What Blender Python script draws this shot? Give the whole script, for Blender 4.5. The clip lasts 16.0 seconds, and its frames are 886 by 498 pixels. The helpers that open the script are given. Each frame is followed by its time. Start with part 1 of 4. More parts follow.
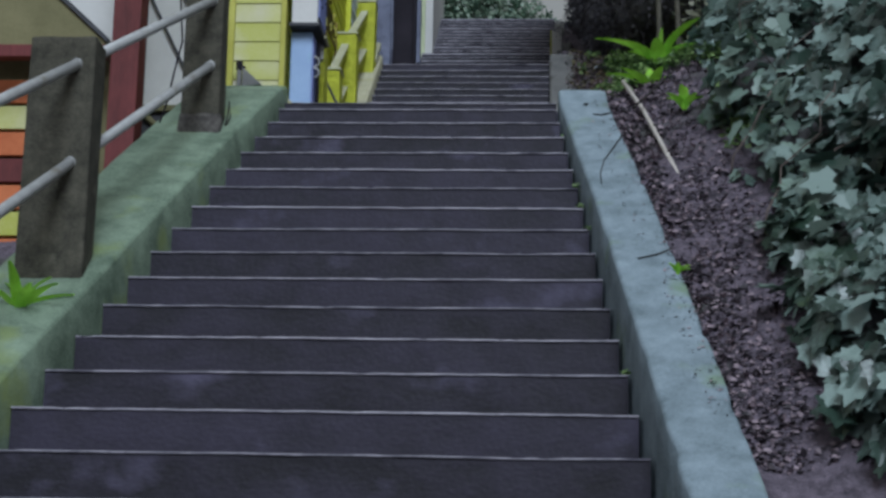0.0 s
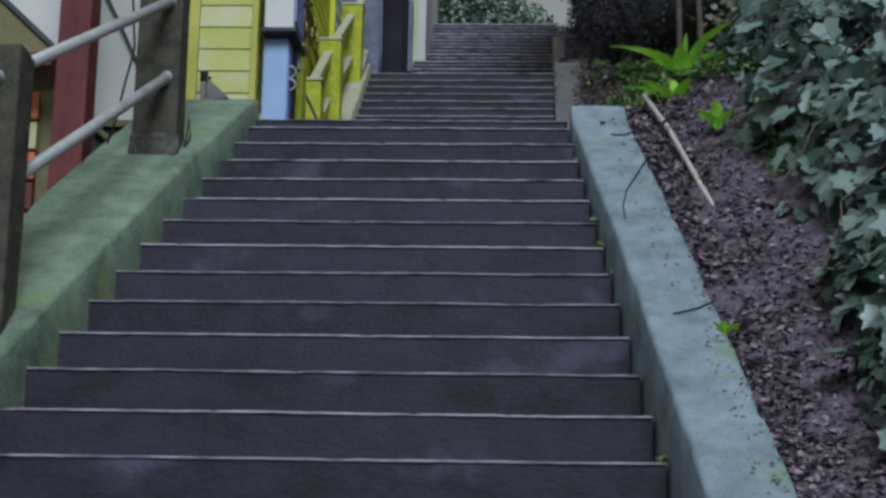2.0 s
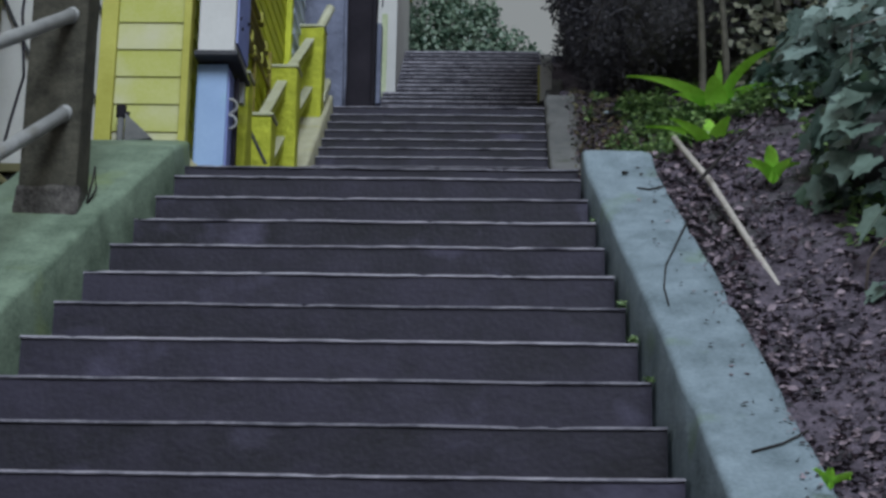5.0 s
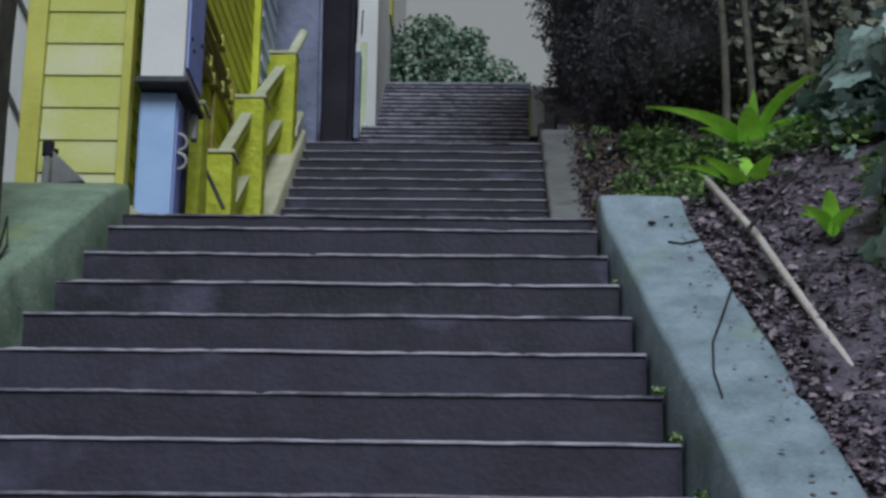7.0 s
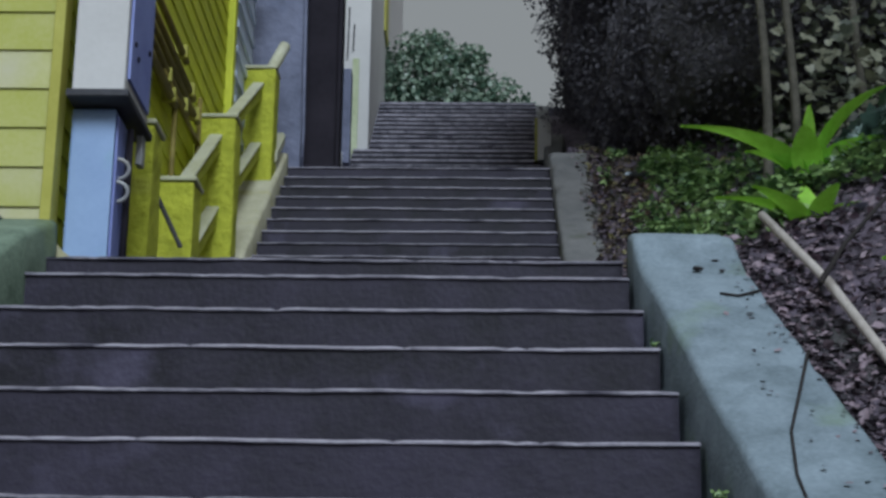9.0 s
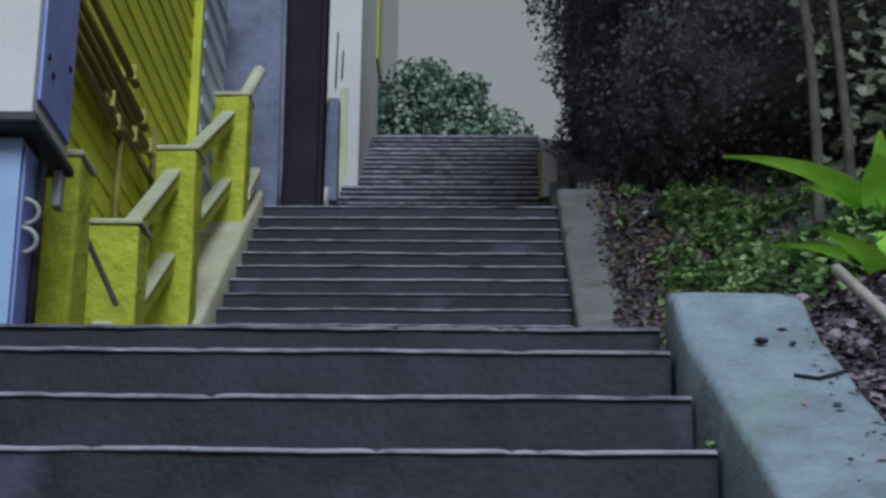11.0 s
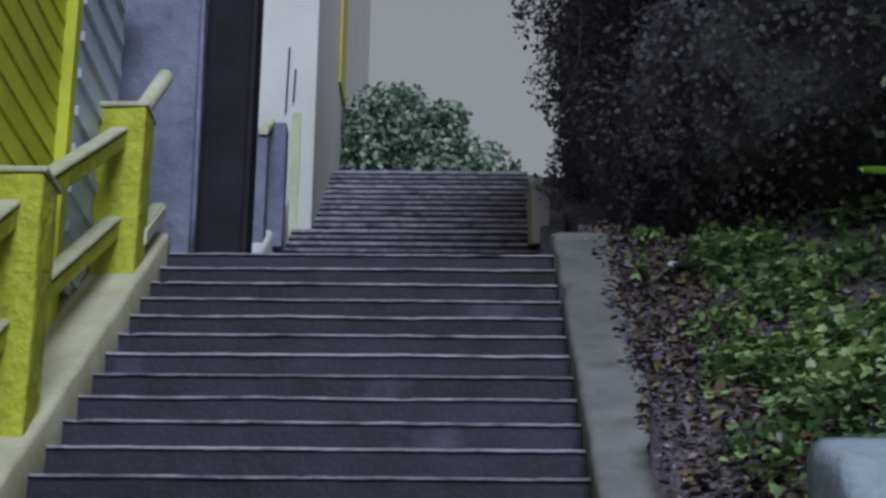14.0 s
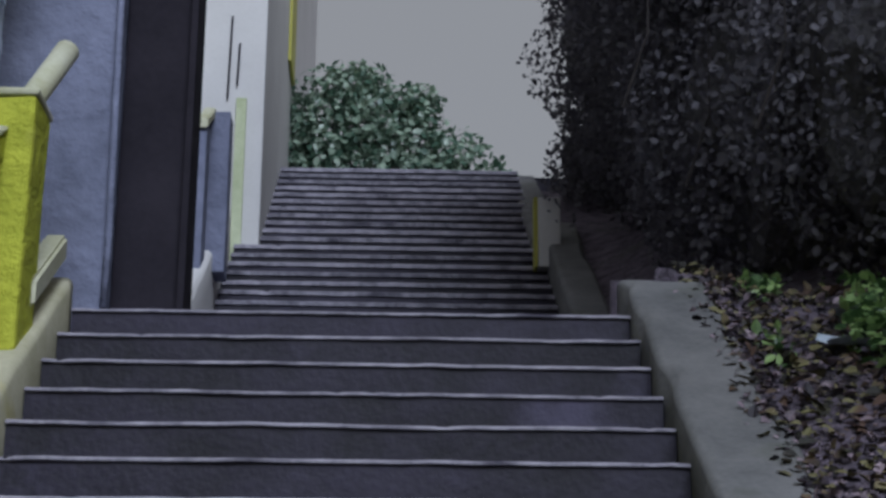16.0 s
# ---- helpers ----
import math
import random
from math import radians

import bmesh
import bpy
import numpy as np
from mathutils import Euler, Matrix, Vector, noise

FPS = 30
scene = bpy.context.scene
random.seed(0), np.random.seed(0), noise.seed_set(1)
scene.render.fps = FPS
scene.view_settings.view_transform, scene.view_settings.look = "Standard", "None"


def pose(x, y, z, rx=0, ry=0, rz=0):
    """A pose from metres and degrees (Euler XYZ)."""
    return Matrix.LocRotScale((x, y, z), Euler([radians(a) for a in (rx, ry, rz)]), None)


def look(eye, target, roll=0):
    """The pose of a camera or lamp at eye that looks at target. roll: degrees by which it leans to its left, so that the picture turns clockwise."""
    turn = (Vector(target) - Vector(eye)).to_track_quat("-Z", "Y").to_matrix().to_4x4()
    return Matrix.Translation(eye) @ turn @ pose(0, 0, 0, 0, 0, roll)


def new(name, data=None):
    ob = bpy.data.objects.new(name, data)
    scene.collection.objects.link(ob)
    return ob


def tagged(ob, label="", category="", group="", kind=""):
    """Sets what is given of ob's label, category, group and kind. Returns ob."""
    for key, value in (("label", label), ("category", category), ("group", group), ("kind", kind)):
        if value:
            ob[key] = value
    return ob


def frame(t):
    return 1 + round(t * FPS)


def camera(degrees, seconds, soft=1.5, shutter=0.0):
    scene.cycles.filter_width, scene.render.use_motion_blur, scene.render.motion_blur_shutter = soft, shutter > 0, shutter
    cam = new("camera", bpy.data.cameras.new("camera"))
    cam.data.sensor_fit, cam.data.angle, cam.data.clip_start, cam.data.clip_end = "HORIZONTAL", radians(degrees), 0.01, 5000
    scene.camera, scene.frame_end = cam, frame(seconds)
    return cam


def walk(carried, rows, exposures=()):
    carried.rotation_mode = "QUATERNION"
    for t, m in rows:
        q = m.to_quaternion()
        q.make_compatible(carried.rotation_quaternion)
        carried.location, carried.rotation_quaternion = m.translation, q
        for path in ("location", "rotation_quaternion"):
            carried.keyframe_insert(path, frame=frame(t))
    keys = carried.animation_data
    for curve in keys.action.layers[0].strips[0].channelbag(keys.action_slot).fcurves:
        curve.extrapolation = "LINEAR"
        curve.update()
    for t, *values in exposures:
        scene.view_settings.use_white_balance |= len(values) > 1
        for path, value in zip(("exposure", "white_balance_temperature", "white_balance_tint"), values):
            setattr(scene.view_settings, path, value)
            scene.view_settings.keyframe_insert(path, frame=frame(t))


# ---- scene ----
cam = camera(28, 16.0, soft=3.0)
PATH = [
    (0.0, 0.452, -8.246, -2.863, 102.78, -1.11, 3.03),
    (0.5, 0.426, -7.787, -2.691, 102.86, -1.13, 2.97),
    (1.0, 0.400, -7.330, -2.520, 102.91, -1.15, 2.90),
    (1.5, 0.366, -6.878, -2.356, 102.91, -1.16, 2.87),
    (2.0, 0.330, -6.431, -2.195, 102.93, -1.17, 2.76),
    (2.5, 0.291, -5.990, -2.038, 103.00, -1.16, 2.59),
    (3.0, 0.250, -5.557, -1.885, 103.15, -1.14, 2.40),
    (3.5, 0.212, -5.132, -1.737, 103.27, -1.15, 2.24),
    (4.0, 0.180, -4.718, -1.593, 103.47, -1.15, 2.06),
    (6.5, 0.045, -2.710, -0.908, 104.74, -0.93, 1.15),
    (7.0, 0.026, -2.317, -0.772, 105.04, -0.89, 1.06),
    (7.5, 0.016, -1.931, -0.639, 105.25, -0.86, 1.00),
    (8.0, 0.014, -1.553, -0.508, 105.39, -0.85, 0.98),
    (8.5, 0.009, -1.186, -0.383, 105.54, -0.83, 1.04),
    (9.0, 0.009, -0.824, -0.260, 105.79, -0.80, 1.09),
    (11.5, 0.024, 0.983, 0.353, 107.41, -0.57, 1.26),
    (12.0, 0.054, 1.394, 0.475, 107.93, -0.54, 1.41),
    (12.5, 0.086, 1.822, 0.601, 108.27, -0.50, 1.29),
    (13.0, 0.113, 2.274, 0.726, 108.48, -0.54, 1.21),
    (13.5, 0.117, 2.769, 0.889, 108.58, -0.62, 1.05),
    (14.0, 0.082, 3.310, 1.132, 108.50, -0.71, 0.66),
    (14.5, -0.022, 3.905, 1.427, 108.44, -0.70, 0.06),
    (15.0, -0.156, 4.549, 1.718, 108.42, -0.60, -0.56),
    (15.5, -0.290, 5.239, 1.994, 108.17, -0.52, -0.98),
    (16.0, -0.347, 5.962, 2.311, 107.84, -0.37, -1.86),
]
walk(cam, [(t, pose(x, y, z, rx, ry, rz)) for t, x, y, z, rx, ry, rz in PATH],
     exposures=[(0.0, -0.22, 5300, 2), (6.5, -0.26, 5400, 2), (11.5, -0.22, 5220, 4), (16.0, -0.16, 5260, 9)])

# ---- light: bright overcast sky, soft sun high behind the camera ----
world = bpy.data.worlds.new("world")
scene.world = world
world.use_nodes = True
wn = world.node_tree
sky = wn.nodes.new("ShaderNodeTexSky")
sky.sky_type = "NISHITA"
sky.sun_disc = False
sky.sun_elevation, sky.sun_rotation = radians(38), radians(171)
sky.air_density, sky.dust_density, sky.ozone_density = 1.6, 4.0, 1.0
haze = wn.nodes.new("ShaderNodeMix")
haze.data_type = "RGBA"
haze.inputs["Factor"].default_value = 0.85
haze.inputs["B"].default_value = (5.85, 5.1, 4.3, 1)
wn.links.new(sky.outputs["Color"], haze.inputs["A"])
wn.links.new(haze.outputs["Result"], wn.nodes["Background"].inputs["Color"])
wn.nodes["Background"].inputs["Strength"].default_value = 0.066

sun_data = bpy.data.lights.new("sun", "SUN")
sun_data.energy, sun_data.angle, sun_data.color = 2.6, radians(28), (1.0, 0.97, 0.97)
sun = new("sun", sun_data)
sun.matrix_world = look((3.0, -12, 14.5), (0, 6, 0))


# ---- materials ----
def mat(name, low, high, scale=4.0, rough=0.8, bump=0.3, fine=40.0, spot=None, spot_scale=1.5, spot_at=0.55,
        metal=0.0, per_object=0.0, per_island=0.0, spec=0.4, through_light=0.0, stretch=(1, 1, 1), ends=(0.2, 0.85), depth=0.012):
    m = bpy.data.materials.new(name)
    m.use_nodes = True
    nt = m.node_tree
    n, l = nt.nodes, nt.links
    bsdf = n["Principled BSDF"]
    tc = n.new("ShaderNodeTexCoord")
    mp = n.new("ShaderNodeMapping")
    mp.inputs["Scale"].default_value = stretch
    l.new(tc.outputs["Object"], mp.inputs["Vector"])
    geo = n.new("ShaderNodeNewGeometry")
    pos = mp.outputs["Vector"]
    a = n.new("ShaderNodeTexNoise")
    a.inputs["Scale"].default_value, a.inputs["Detail"].default_value, a.inputs["Roughness"].default_value = scale, 6, 0.65
    b = n.new("ShaderNodeTexNoise")
    b.inputs["Scale"].default_value, b.inputs["Detail"].default_value = fine, 4
    info = n.new("ShaderNodeObjectInfo")
    shift = n.new("ShaderNodeVectorMath")
    shift.operation = "MULTIPLY_ADD"
    comb = n.new("ShaderNodeCombineXYZ")
    for k in range(3):
        l.new(info.outputs["Random"], comb.inputs[k])
    l.new(comb.outputs["Vector"], shift.inputs[0])
    shift.inputs[1].default_value = (37, 53, 71)
    l.new(pos, shift.inputs[2])
    l.new(shift.outputs["Vector"], a.inputs["Vector"])
    l.new(shift.outputs["Vector"], b.inputs["Vector"])
    mixf = n.new("ShaderNodeMath")
    mixf.operation = "MULTIPLY_ADD"
    mixf.inputs[1].default_value = 0.45
    l.new(b.outputs["Fac"], mixf.inputs[0])
    half = n.new("ShaderNodeMath")
    half.operation = "MULTIPLY_ADD"
    half.inputs[1].default_value, half.inputs[2].default_value = 1.5, -0.45
    l.new(a.outputs["Fac"], half.inputs[0])
    l.new(half.outputs["Value"], mixf.inputs[2])
    fac = mixf.outputs["Value"]
    for amount, socket in ((per_object, info.outputs["Random"]), (per_island, geo.outputs["Random Per Island"])):
        if amount:
            add = n.new("ShaderNodeMath")
            add.operation = "MULTIPLY_ADD"
            add.inputs[1].default_value = amount
            l.new(socket, add.inputs[0])
            off = n.new("ShaderNodeMath")
            off.operation = "SUBTRACT"
            off.inputs[1].default_value = amount / 2
            l.new(fac, off.inputs[0])
            l.new(off.outputs["Value"], add.inputs[2])
            fac = add.outputs["Value"]
    ramp = n.new("ShaderNodeValToRGB")
    ramp.color_ramp.elements[0].color, ramp.color_ramp.elements[1].color = (*low, 1), (*high, 1)
    ramp.color_ramp.elements[0].position, ramp.color_ramp.elements[1].position = ends
    l.new(fac, ramp.inputs["Fac"])
    color = ramp.outputs["Color"]
    if spot:
        s = n.new("ShaderNodeTexNoise")
        s.inputs["Scale"].default_value, s.inputs["Detail"].default_value = spot_scale, 7
        l.new(shift.outputs["Vector"], s.inputs["Vector"])
        sr = n.new("ShaderNodeValToRGB")
        sr.color_ramp.elements[0].position, sr.color_ramp.elements[1].position = spot_at, spot_at + 0.16
        l.new(s.outputs["Fac"], sr.inputs["Fac"])
        mx = n.new("ShaderNodeMix")
        mx.data_type = "RGBA"
        l.new(sr.outputs["Color"], mx.inputs["Factor"])
        l.new(color, mx.inputs["A"])
        mx.inputs["B"].default_value = (*spot, 1)
        color = mx.outputs["Result"]
    l.new(color, bsdf.inputs["Base Color"])
    bsdf.inputs["Roughness"].default_value, bsdf.inputs["Metallic"].default_value = rough, metal
    bsdf.inputs["Specular IOR Level"].default_value = spec
    if bump:
        bp = n.new("ShaderNodeBump")
        bp.inputs["Strength"].default_value, bp.inputs["Distance"].default_value = bump, depth
        l.new(mixf.outputs["Value"], bp.inputs["Height"])
        l.new(bp.outputs["Normal"], bsdf.inputs["Normal"])
    if through_light:
        tr = n.new("ShaderNodeBsdfTranslucent")
        l.new(color, tr.inputs["Color"])
        ms = n.new("ShaderNodeMixShader")
        ms.inputs["Fac"].default_value = through_light
        l.new(bsdf.outputs["BSDF"], ms.inputs[1])
        l.new(tr.outputs["BSDF"], ms.inputs[2])
        l.new(ms.outputs["Shader"], n["Material Output"].inputs["Surface"])
    return m


# Violet spots are scuffs and also paint the bluish sheen on the steps.
STEP = mat("step_concrete", (0.0095, 0.0078, 0.013), (0.034, 0.0285, 0.05), 3.2, 0.64, 0.45, 45, (0.085, 0.075, 0.125), 2.3, 0.61, per_object=0.35, spec=0.35)
# Pale from wear, and standing in for light caught by the tread fronts.
EDGE = mat("worn_lit_step_edge", (0.09, 0.084, 0.108), (0.38, 0.355, 0.41), 9, 0.55, 0.5, 70, (0.04, 0.035, 0.055), 4, 0.55, per_object=0.4)
CHEEK = mat("mossy_concrete", (0.12, 0.155, 0.175), (0.3, 0.36, 0.41), 3.5, 0.82, 0.6, 60, (0.16, 0.23, 0.13), 2.2, 0.57)
CHEEK_L = mat("green_concrete", (0.07, 0.1, 0.068), (0.25, 0.32, 0.23), 2.6, 0.85, 0.6, 50, (0.2, 0.25, 0.07), 1.6, 0.54)
KERB_Y = mat("cream_concrete", (0.36, 0.34, 0.21), (0.58, 0.55, 0.4), 3, 0.8, 0.3, 50, (0.4, 0.36, 0.12), 2.5, 0.62)
KERB_R = mat("grey_concrete", (0.1, 0.1, 0.1), (0.2, 0.195, 0.19), 3, 0.85, 0.4, 50, (0.07, 0.075, 0.05), 2.5, 0.6)
POST = mat("weathered_post_concrete", (0.024, 0.023, 0.017), (0.1, 0.092, 0.068), 7, 0.92, 0.9, 60, (0.15, 0.14, 0.105), 5, 0.64)
DIRT = mat("crumbled_concrete", (0.03, 0.026, 0.026), (0.17, 0.155, 0.14), 14, 0.95, 1.0, 60, depth=0.03)
PIPE = mat("galvanised_pipe", (0.33, 0.33, 0.33), (0.5, 0.5, 0.49), 8, 0.55, 0.15, 60, (0.27, 0.25, 0.21), 6, 0.6, metal=0.15)
SOIL = mat("leafy_soil", (0.03, 0.026, 0.034), (0.21, 0.17, 0.215), 11, 0.95, 1.0, 70, (0.045, 0.06, 0.03), 1.1, 0.58, depth=0.03)
LITTER = mat("fallen_leaves", (0.02, 0.015, 0.02), (0.29, 0.225, 0.255), 20, 0.6, 0.2, 80, per_island=1.7, ends=(0.33, 1.15))
LITTER_MIX = mat("mixed_litter", (0.02, 0.018, 0.012), (0.18, 0.165, 0.07), 9, 0.65, 0.2, 80, (0.1, 0.06, 0.042), 5, 0.46, per_island=1.8, ends=(0.3, 1.2))
# The pale blue-green end imitates sky reflected on some leaves.
IVY = mat("ivy_leaf", (0.035, 0.06, 0.045), (0.25, 0.325, 0.295), 5, 0.36, 0.25, 40, per_island=1.2, spec=0.65, through_light=0.15)
IVY_LEAF = mat("large_ivy_leaf", (0.03, 0.055, 0.036), (0.2, 0.27, 0.225), 0.8, 0.45, 0.3, 9, (0.06, 0.1, 0.04), 1.2, 0.58, per_object=1.1, spec=0.55, through_light=0.15)
IVY_LOW = mat("groundcover_leaf", (0.05, 0.1, 0.03), (0.3, 0.43, 0.15), 5, 0.4, 0.2, 40, per_island=1.3, spec=0.6, through_light=0.25)
HEDGE = mat("dark_hedge_leaf", (0.1, 0.095, 0.108), (0.175, 0.165, 0.182), 6, 0.65, 0.2, 50, per_island=0.8, spec=0.25, through_light=0.35)
# Filler tone, raised so gaps between leaves look lifted by glare.
CORE = mat("foliage_core_lifted", (0.1, 0.095, 0.1), (0.19, 0.18, 0.185), 22, 0.95, 1.0, 60, depth=0.06)
BUSH = mat("top_bush_leaf", (0.085, 0.15, 0.1), (0.37, 0.46, 0.34), 5, 0.35, 0.2, 40, per_island=1.2, spec=0.6, through_light=0.35)
# The blue-white tint paints sky reflected on the leaf.
PALE_LEAF = mat("pale_sky_tinted_leaf", (0.34, 0.4, 0.46), (0.56, 0.62, 0.7), 14, 0.45, 0.3, 50)
LIME = mat("strap_leaf", (0.28, 0.58, 0.035), (0.46, 0.82, 0.09), 8, 0.4, 0.15, 40, per_object=0.5, through_light=0.4)
BARK = mat("pale_bark", (0.045, 0.042, 0.032), (0.115, 0.105, 0.08), 10, 0.9, 0.7, 60)
STEM = mat("vine_stem", (0.09, 0.07, 0.06), (0.2, 0.16, 0.14), 12, 0.9, 0.5, 60)
TWIG = mat("dark_twig", (0.012, 0.01, 0.01), (0.035, 0.028, 0.026), 12, 0.9, 0.4, 60)
POLE = mat("bleached_pole", (0.36, 0.32, 0.28), (0.58, 0.53, 0.48), 14, 0.8, 0.4, 60, stretch=(1, 1, 0.2))
YELLOW = mat("yellow_boards", (0.46, 0.49, 0.014), (0.64, 0.67, 0.026), 2.5, 0.55, 0.12, 50, per_object=0.3)
# Cream spots put washed-out light into the board colour.
CREAM = mat("yellow_boards_lit_spots", (0.42, 0.43, 0.07), (0.56, 0.55, 0.24), 1.2, 0.55, 0.1, 50, (0.56, 0.53, 0.38), 0.9, 0.52, per_object=0.6)
TRIM = mat("olive_trim", (0.36, 0.34, 0.04), (0.5, 0.48, 0.09), 3, 0.6, 0.15, 50)
STUCCO = mat("yellow_stucco", (0.34, 0.36, 0.02), (0.55, 0.57, 0.045), 9, 0.8, 0.9, 24, (0.3, 0.29, 0.05), 3, 0.62, depth=0.025)
# Pale tone stands in for skylight falling on caps and rail tops.
CAP = mat("sky_lit_cap", (0.42, 0.41, 0.24), (0.6, 0.59, 0.44), 5, 0.7, 0.2, 50)
GREY = mat("blue_grey_stucco", (0.115, 0.124, 0.178), (0.225, 0.238, 0.33), 2.2, 0.8, 0.9, 14, (0.15, 0.17, 0.255), 1.2, 0.58, depth=0.028)
DARK = mat("charcoal_paint", (0.016, 0.014, 0.019), (0.03, 0.026, 0.034), 3, 0.8, 0.15, 40, spec=0.12)
STRIP = mat("faded_green_strip", (0.42, 0.47, 0.26), (0.6, 0.64, 0.42), 5, 0.7, 0.2, 50)
WHITE = mat("white_render", (0.56, 0.545, 0.52), (0.66, 0.645, 0.62), 1.5, 0.8, 0.15, 40)
PALEBOX = mat("pale_blue_metal", (0.25, 0.35, 0.58), (0.33, 0.45, 0.68), 2, 0.45, 0.08, 40, (0.27, 0.5, 0.5), 1.6, 0.56)
BLUE = mat("blue_door_paint", (0.19, 0.22, 0.5), (0.3, 0.34, 0.66), 3, 0.5, 0.1, 40)
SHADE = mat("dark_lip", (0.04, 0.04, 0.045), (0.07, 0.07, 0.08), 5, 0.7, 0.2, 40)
RED = mat("red_brown_wood", (0.085, 0.018, 0.018), (0.17, 0.037, 0.036), 6, 0.7, 0.3, 50, stretch=(1, 1, 0.25))
ORANGE = mat("orange_boards", (0.4, 0.1, 0.03), (0.55, 0.17, 0.06), 4, 0.7, 0.2, 50, per_object=0.6)
OLIVE = mat("olive_wall", (0.14, 0.13, 0.06), (0.22, 0.2, 0.1), 3, 0.8, 0.2, 40)
UNDER = mat("thicket_leaf", (0.06, 0.068, 0.045), (0.27, 0.27, 0.19), 5, 0.5, 0.2, 40, per_island=1.3, spec=0.4, through_light=0.2)
LOUVRE = mat("pale_blue_louvres", (0.5, 0.57, 0.7), (0.64, 0.69, 0.78), 3, 0.6, 0.1, 40)
BROWN = mat("brown_pipe", (0.15, 0.115, 0.02), (0.28, 0.23, 0.05), 8, 0.6, 0.2, 50)


# ---- building helpers ----
def finish(bm, name, material, parent=None, label="", smooth=False):
    me = bpy.data.meshes.new(name)
    bmesh.ops.recalc_face_normals(bm, faces=bm.faces)
    bm.to_mesh(me)
    bm.free()
    me.materials.append(material)
    if smooth:
        for p in me.polygons:
            p.use_smooth = True
    ob = new(name, me)
    if parent:
        ob.parent = parent
    if label:
        ob["label"] = label
    return ob


def part(name, bm, material, parent, label="", smooth=False):
    return finish(bm, name, material, parent, label, smooth)


def thing(name, label, category, group="", kind="", at=(0, 0, 0)):
    ob = new(name)
    ob.empty_display_size = 0.1
    ob.location = at
    return tagged(ob, label, category, group, kind)


def box(x0, x1, y0, y1, z0, z1, bevel=0.0, bm=None, cuts=0, rough=0.0):
    """A box; cuts and rough give it worn, uneven faces."""
    made = bmesh.new()
    bmesh.ops.create_cube(made, size=1)
    for v in made.verts:
        v.co = Vector((x0 + (v.co.x + 0.5) * (x1 - x0), y0 + (v.co.y + 0.5) * (y1 - y0), z0 + (v.co.z + 0.5) * (z1 - z0)))
    if bevel:
        bmesh.ops.bevel(made, geom=made.edges[:], offset=bevel, segments=2, affect="EDGES", profile=0.6)
    if cuts:
        bmesh.ops.subdivide_edges(made, edges=[e for e in made.edges if e.calc_length() > 0.12], cuts=cuts, use_grid_fill=True)
    if rough:
        for v in made.verts:
            p = v.co * 6
            v.co += Vector((noise.noise(p), noise.noise(p + Vector((9, 0, 0))), noise.noise(p + Vector((0, 9, 0))))) * rough
    if bm is None:
        return made
    me = bpy.data.meshes.new("tmp")
    made.to_mesh(me)
    made.free()
    bm.from_mesh(me)
    bpy.data.meshes.remove(me)
    return bm


def prism(outline, x0, x1, bevel=0.0, cuts=0, rough=0.0):
    """A solid whose side outline (y, z) runs from x0 to x1."""
    bm = bmesh.new()
    a = [bm.verts.new((x0, y, z)) for y, z in outline]
    b = [bm.verts.new((x1, y, z)) for y, z in outline]
    bm.faces.new(a)
    bm.faces.new(b[::-1])
    for i in range(len(a)):
        j = (i + 1) % len(a)
        bm.faces.new((a[i], b[i], b[j], a[j]))
    bmesh.ops.recalc_face_normals(bm, faces=bm.faces)
    if bevel:
        bmesh.ops.bevel(bm, geom=bm.edges[:], offset=bevel, segments=2, affect="EDGES")
    if cuts:
        bmesh.ops.triangulate(bm, faces=[f for f in bm.faces if len(f.verts) > 4])
        for _ in range(cuts):
            bmesh.ops.subdivide_edges(bm, edges=[e for e in bm.edges if e.calc_length() > 0.25], cuts=1, use_grid_fill=True)
    if rough:
        for v in bm.verts:
            p = v.co * 4
            v.co += Vector((noise.noise(p), noise.noise(p + Vector((9, 0, 0))), noise.noise(p + Vector((0, 9, 0))))) * rough
    return bm


def slab(outline, y0, y1, bevel=0.0):
    """A solid whose front outline (x, z) runs from y0 to y1."""
    bm = bmesh.new()
    a = [bm.verts.new((x, y0, z)) for x, z in outline]
    b = [bm.verts.new((x, y1, z)) for x, z in outline]
    bm.faces.new(a)
    bm.faces.new(b[::-1])
    for i in range(len(a)):
        j = (i + 1) % len(a)
        bm.faces.new((a[i], a[j], b[j], b[i]))
    if bevel:
        bmesh.ops.bevel(bm, geom=bm.edges[:], offset=bevel, segments=1, affect="EDGES")
    return bm


def tube(points, radius, sides=10, bm=None, taper=None):
    bm = bm or bmesh.new()
    pts = [Vector(p) for p in points]
    rings = []
    for i, p in enumerate(pts):
        way = (pts[min(i + 1, len(pts) - 1)] - pts[max(i - 1, 0)]).normalized()
        side = way.cross(Vector((0.13, 0.31, 1.0))).normalized()
        up = side.cross(way)
        r = radius if taper is None else radius + (taper - radius) * i / (len(pts) - 1)
        rings.append([bm.verts.new(p + side * r * math.cos(k * math.tau / sides) + up * r * math.sin(k * math.tau / sides)) for k in range(sides)])
    for a, b in zip(rings, rings[1:]):
        for k in range(sides):
            bm.faces.new((a[k], a[(k + 1) % sides], b[(k + 1) % sides], b[k]))
    bm.faces.new(rings[0][::-1])
    bm.faces.new(rings[-1])
    return bm


LEAF_OVAL = [(0, 0), (0.28, 0.3), (0.3, 0.6), (0, 1)]
LEAF_IVY = [(0, 0.12), (0.2, 0), (0.52, 0.2), (0.36, 0.45), (0.4, 0.68), (0.16, 0.72), (0, 1)]


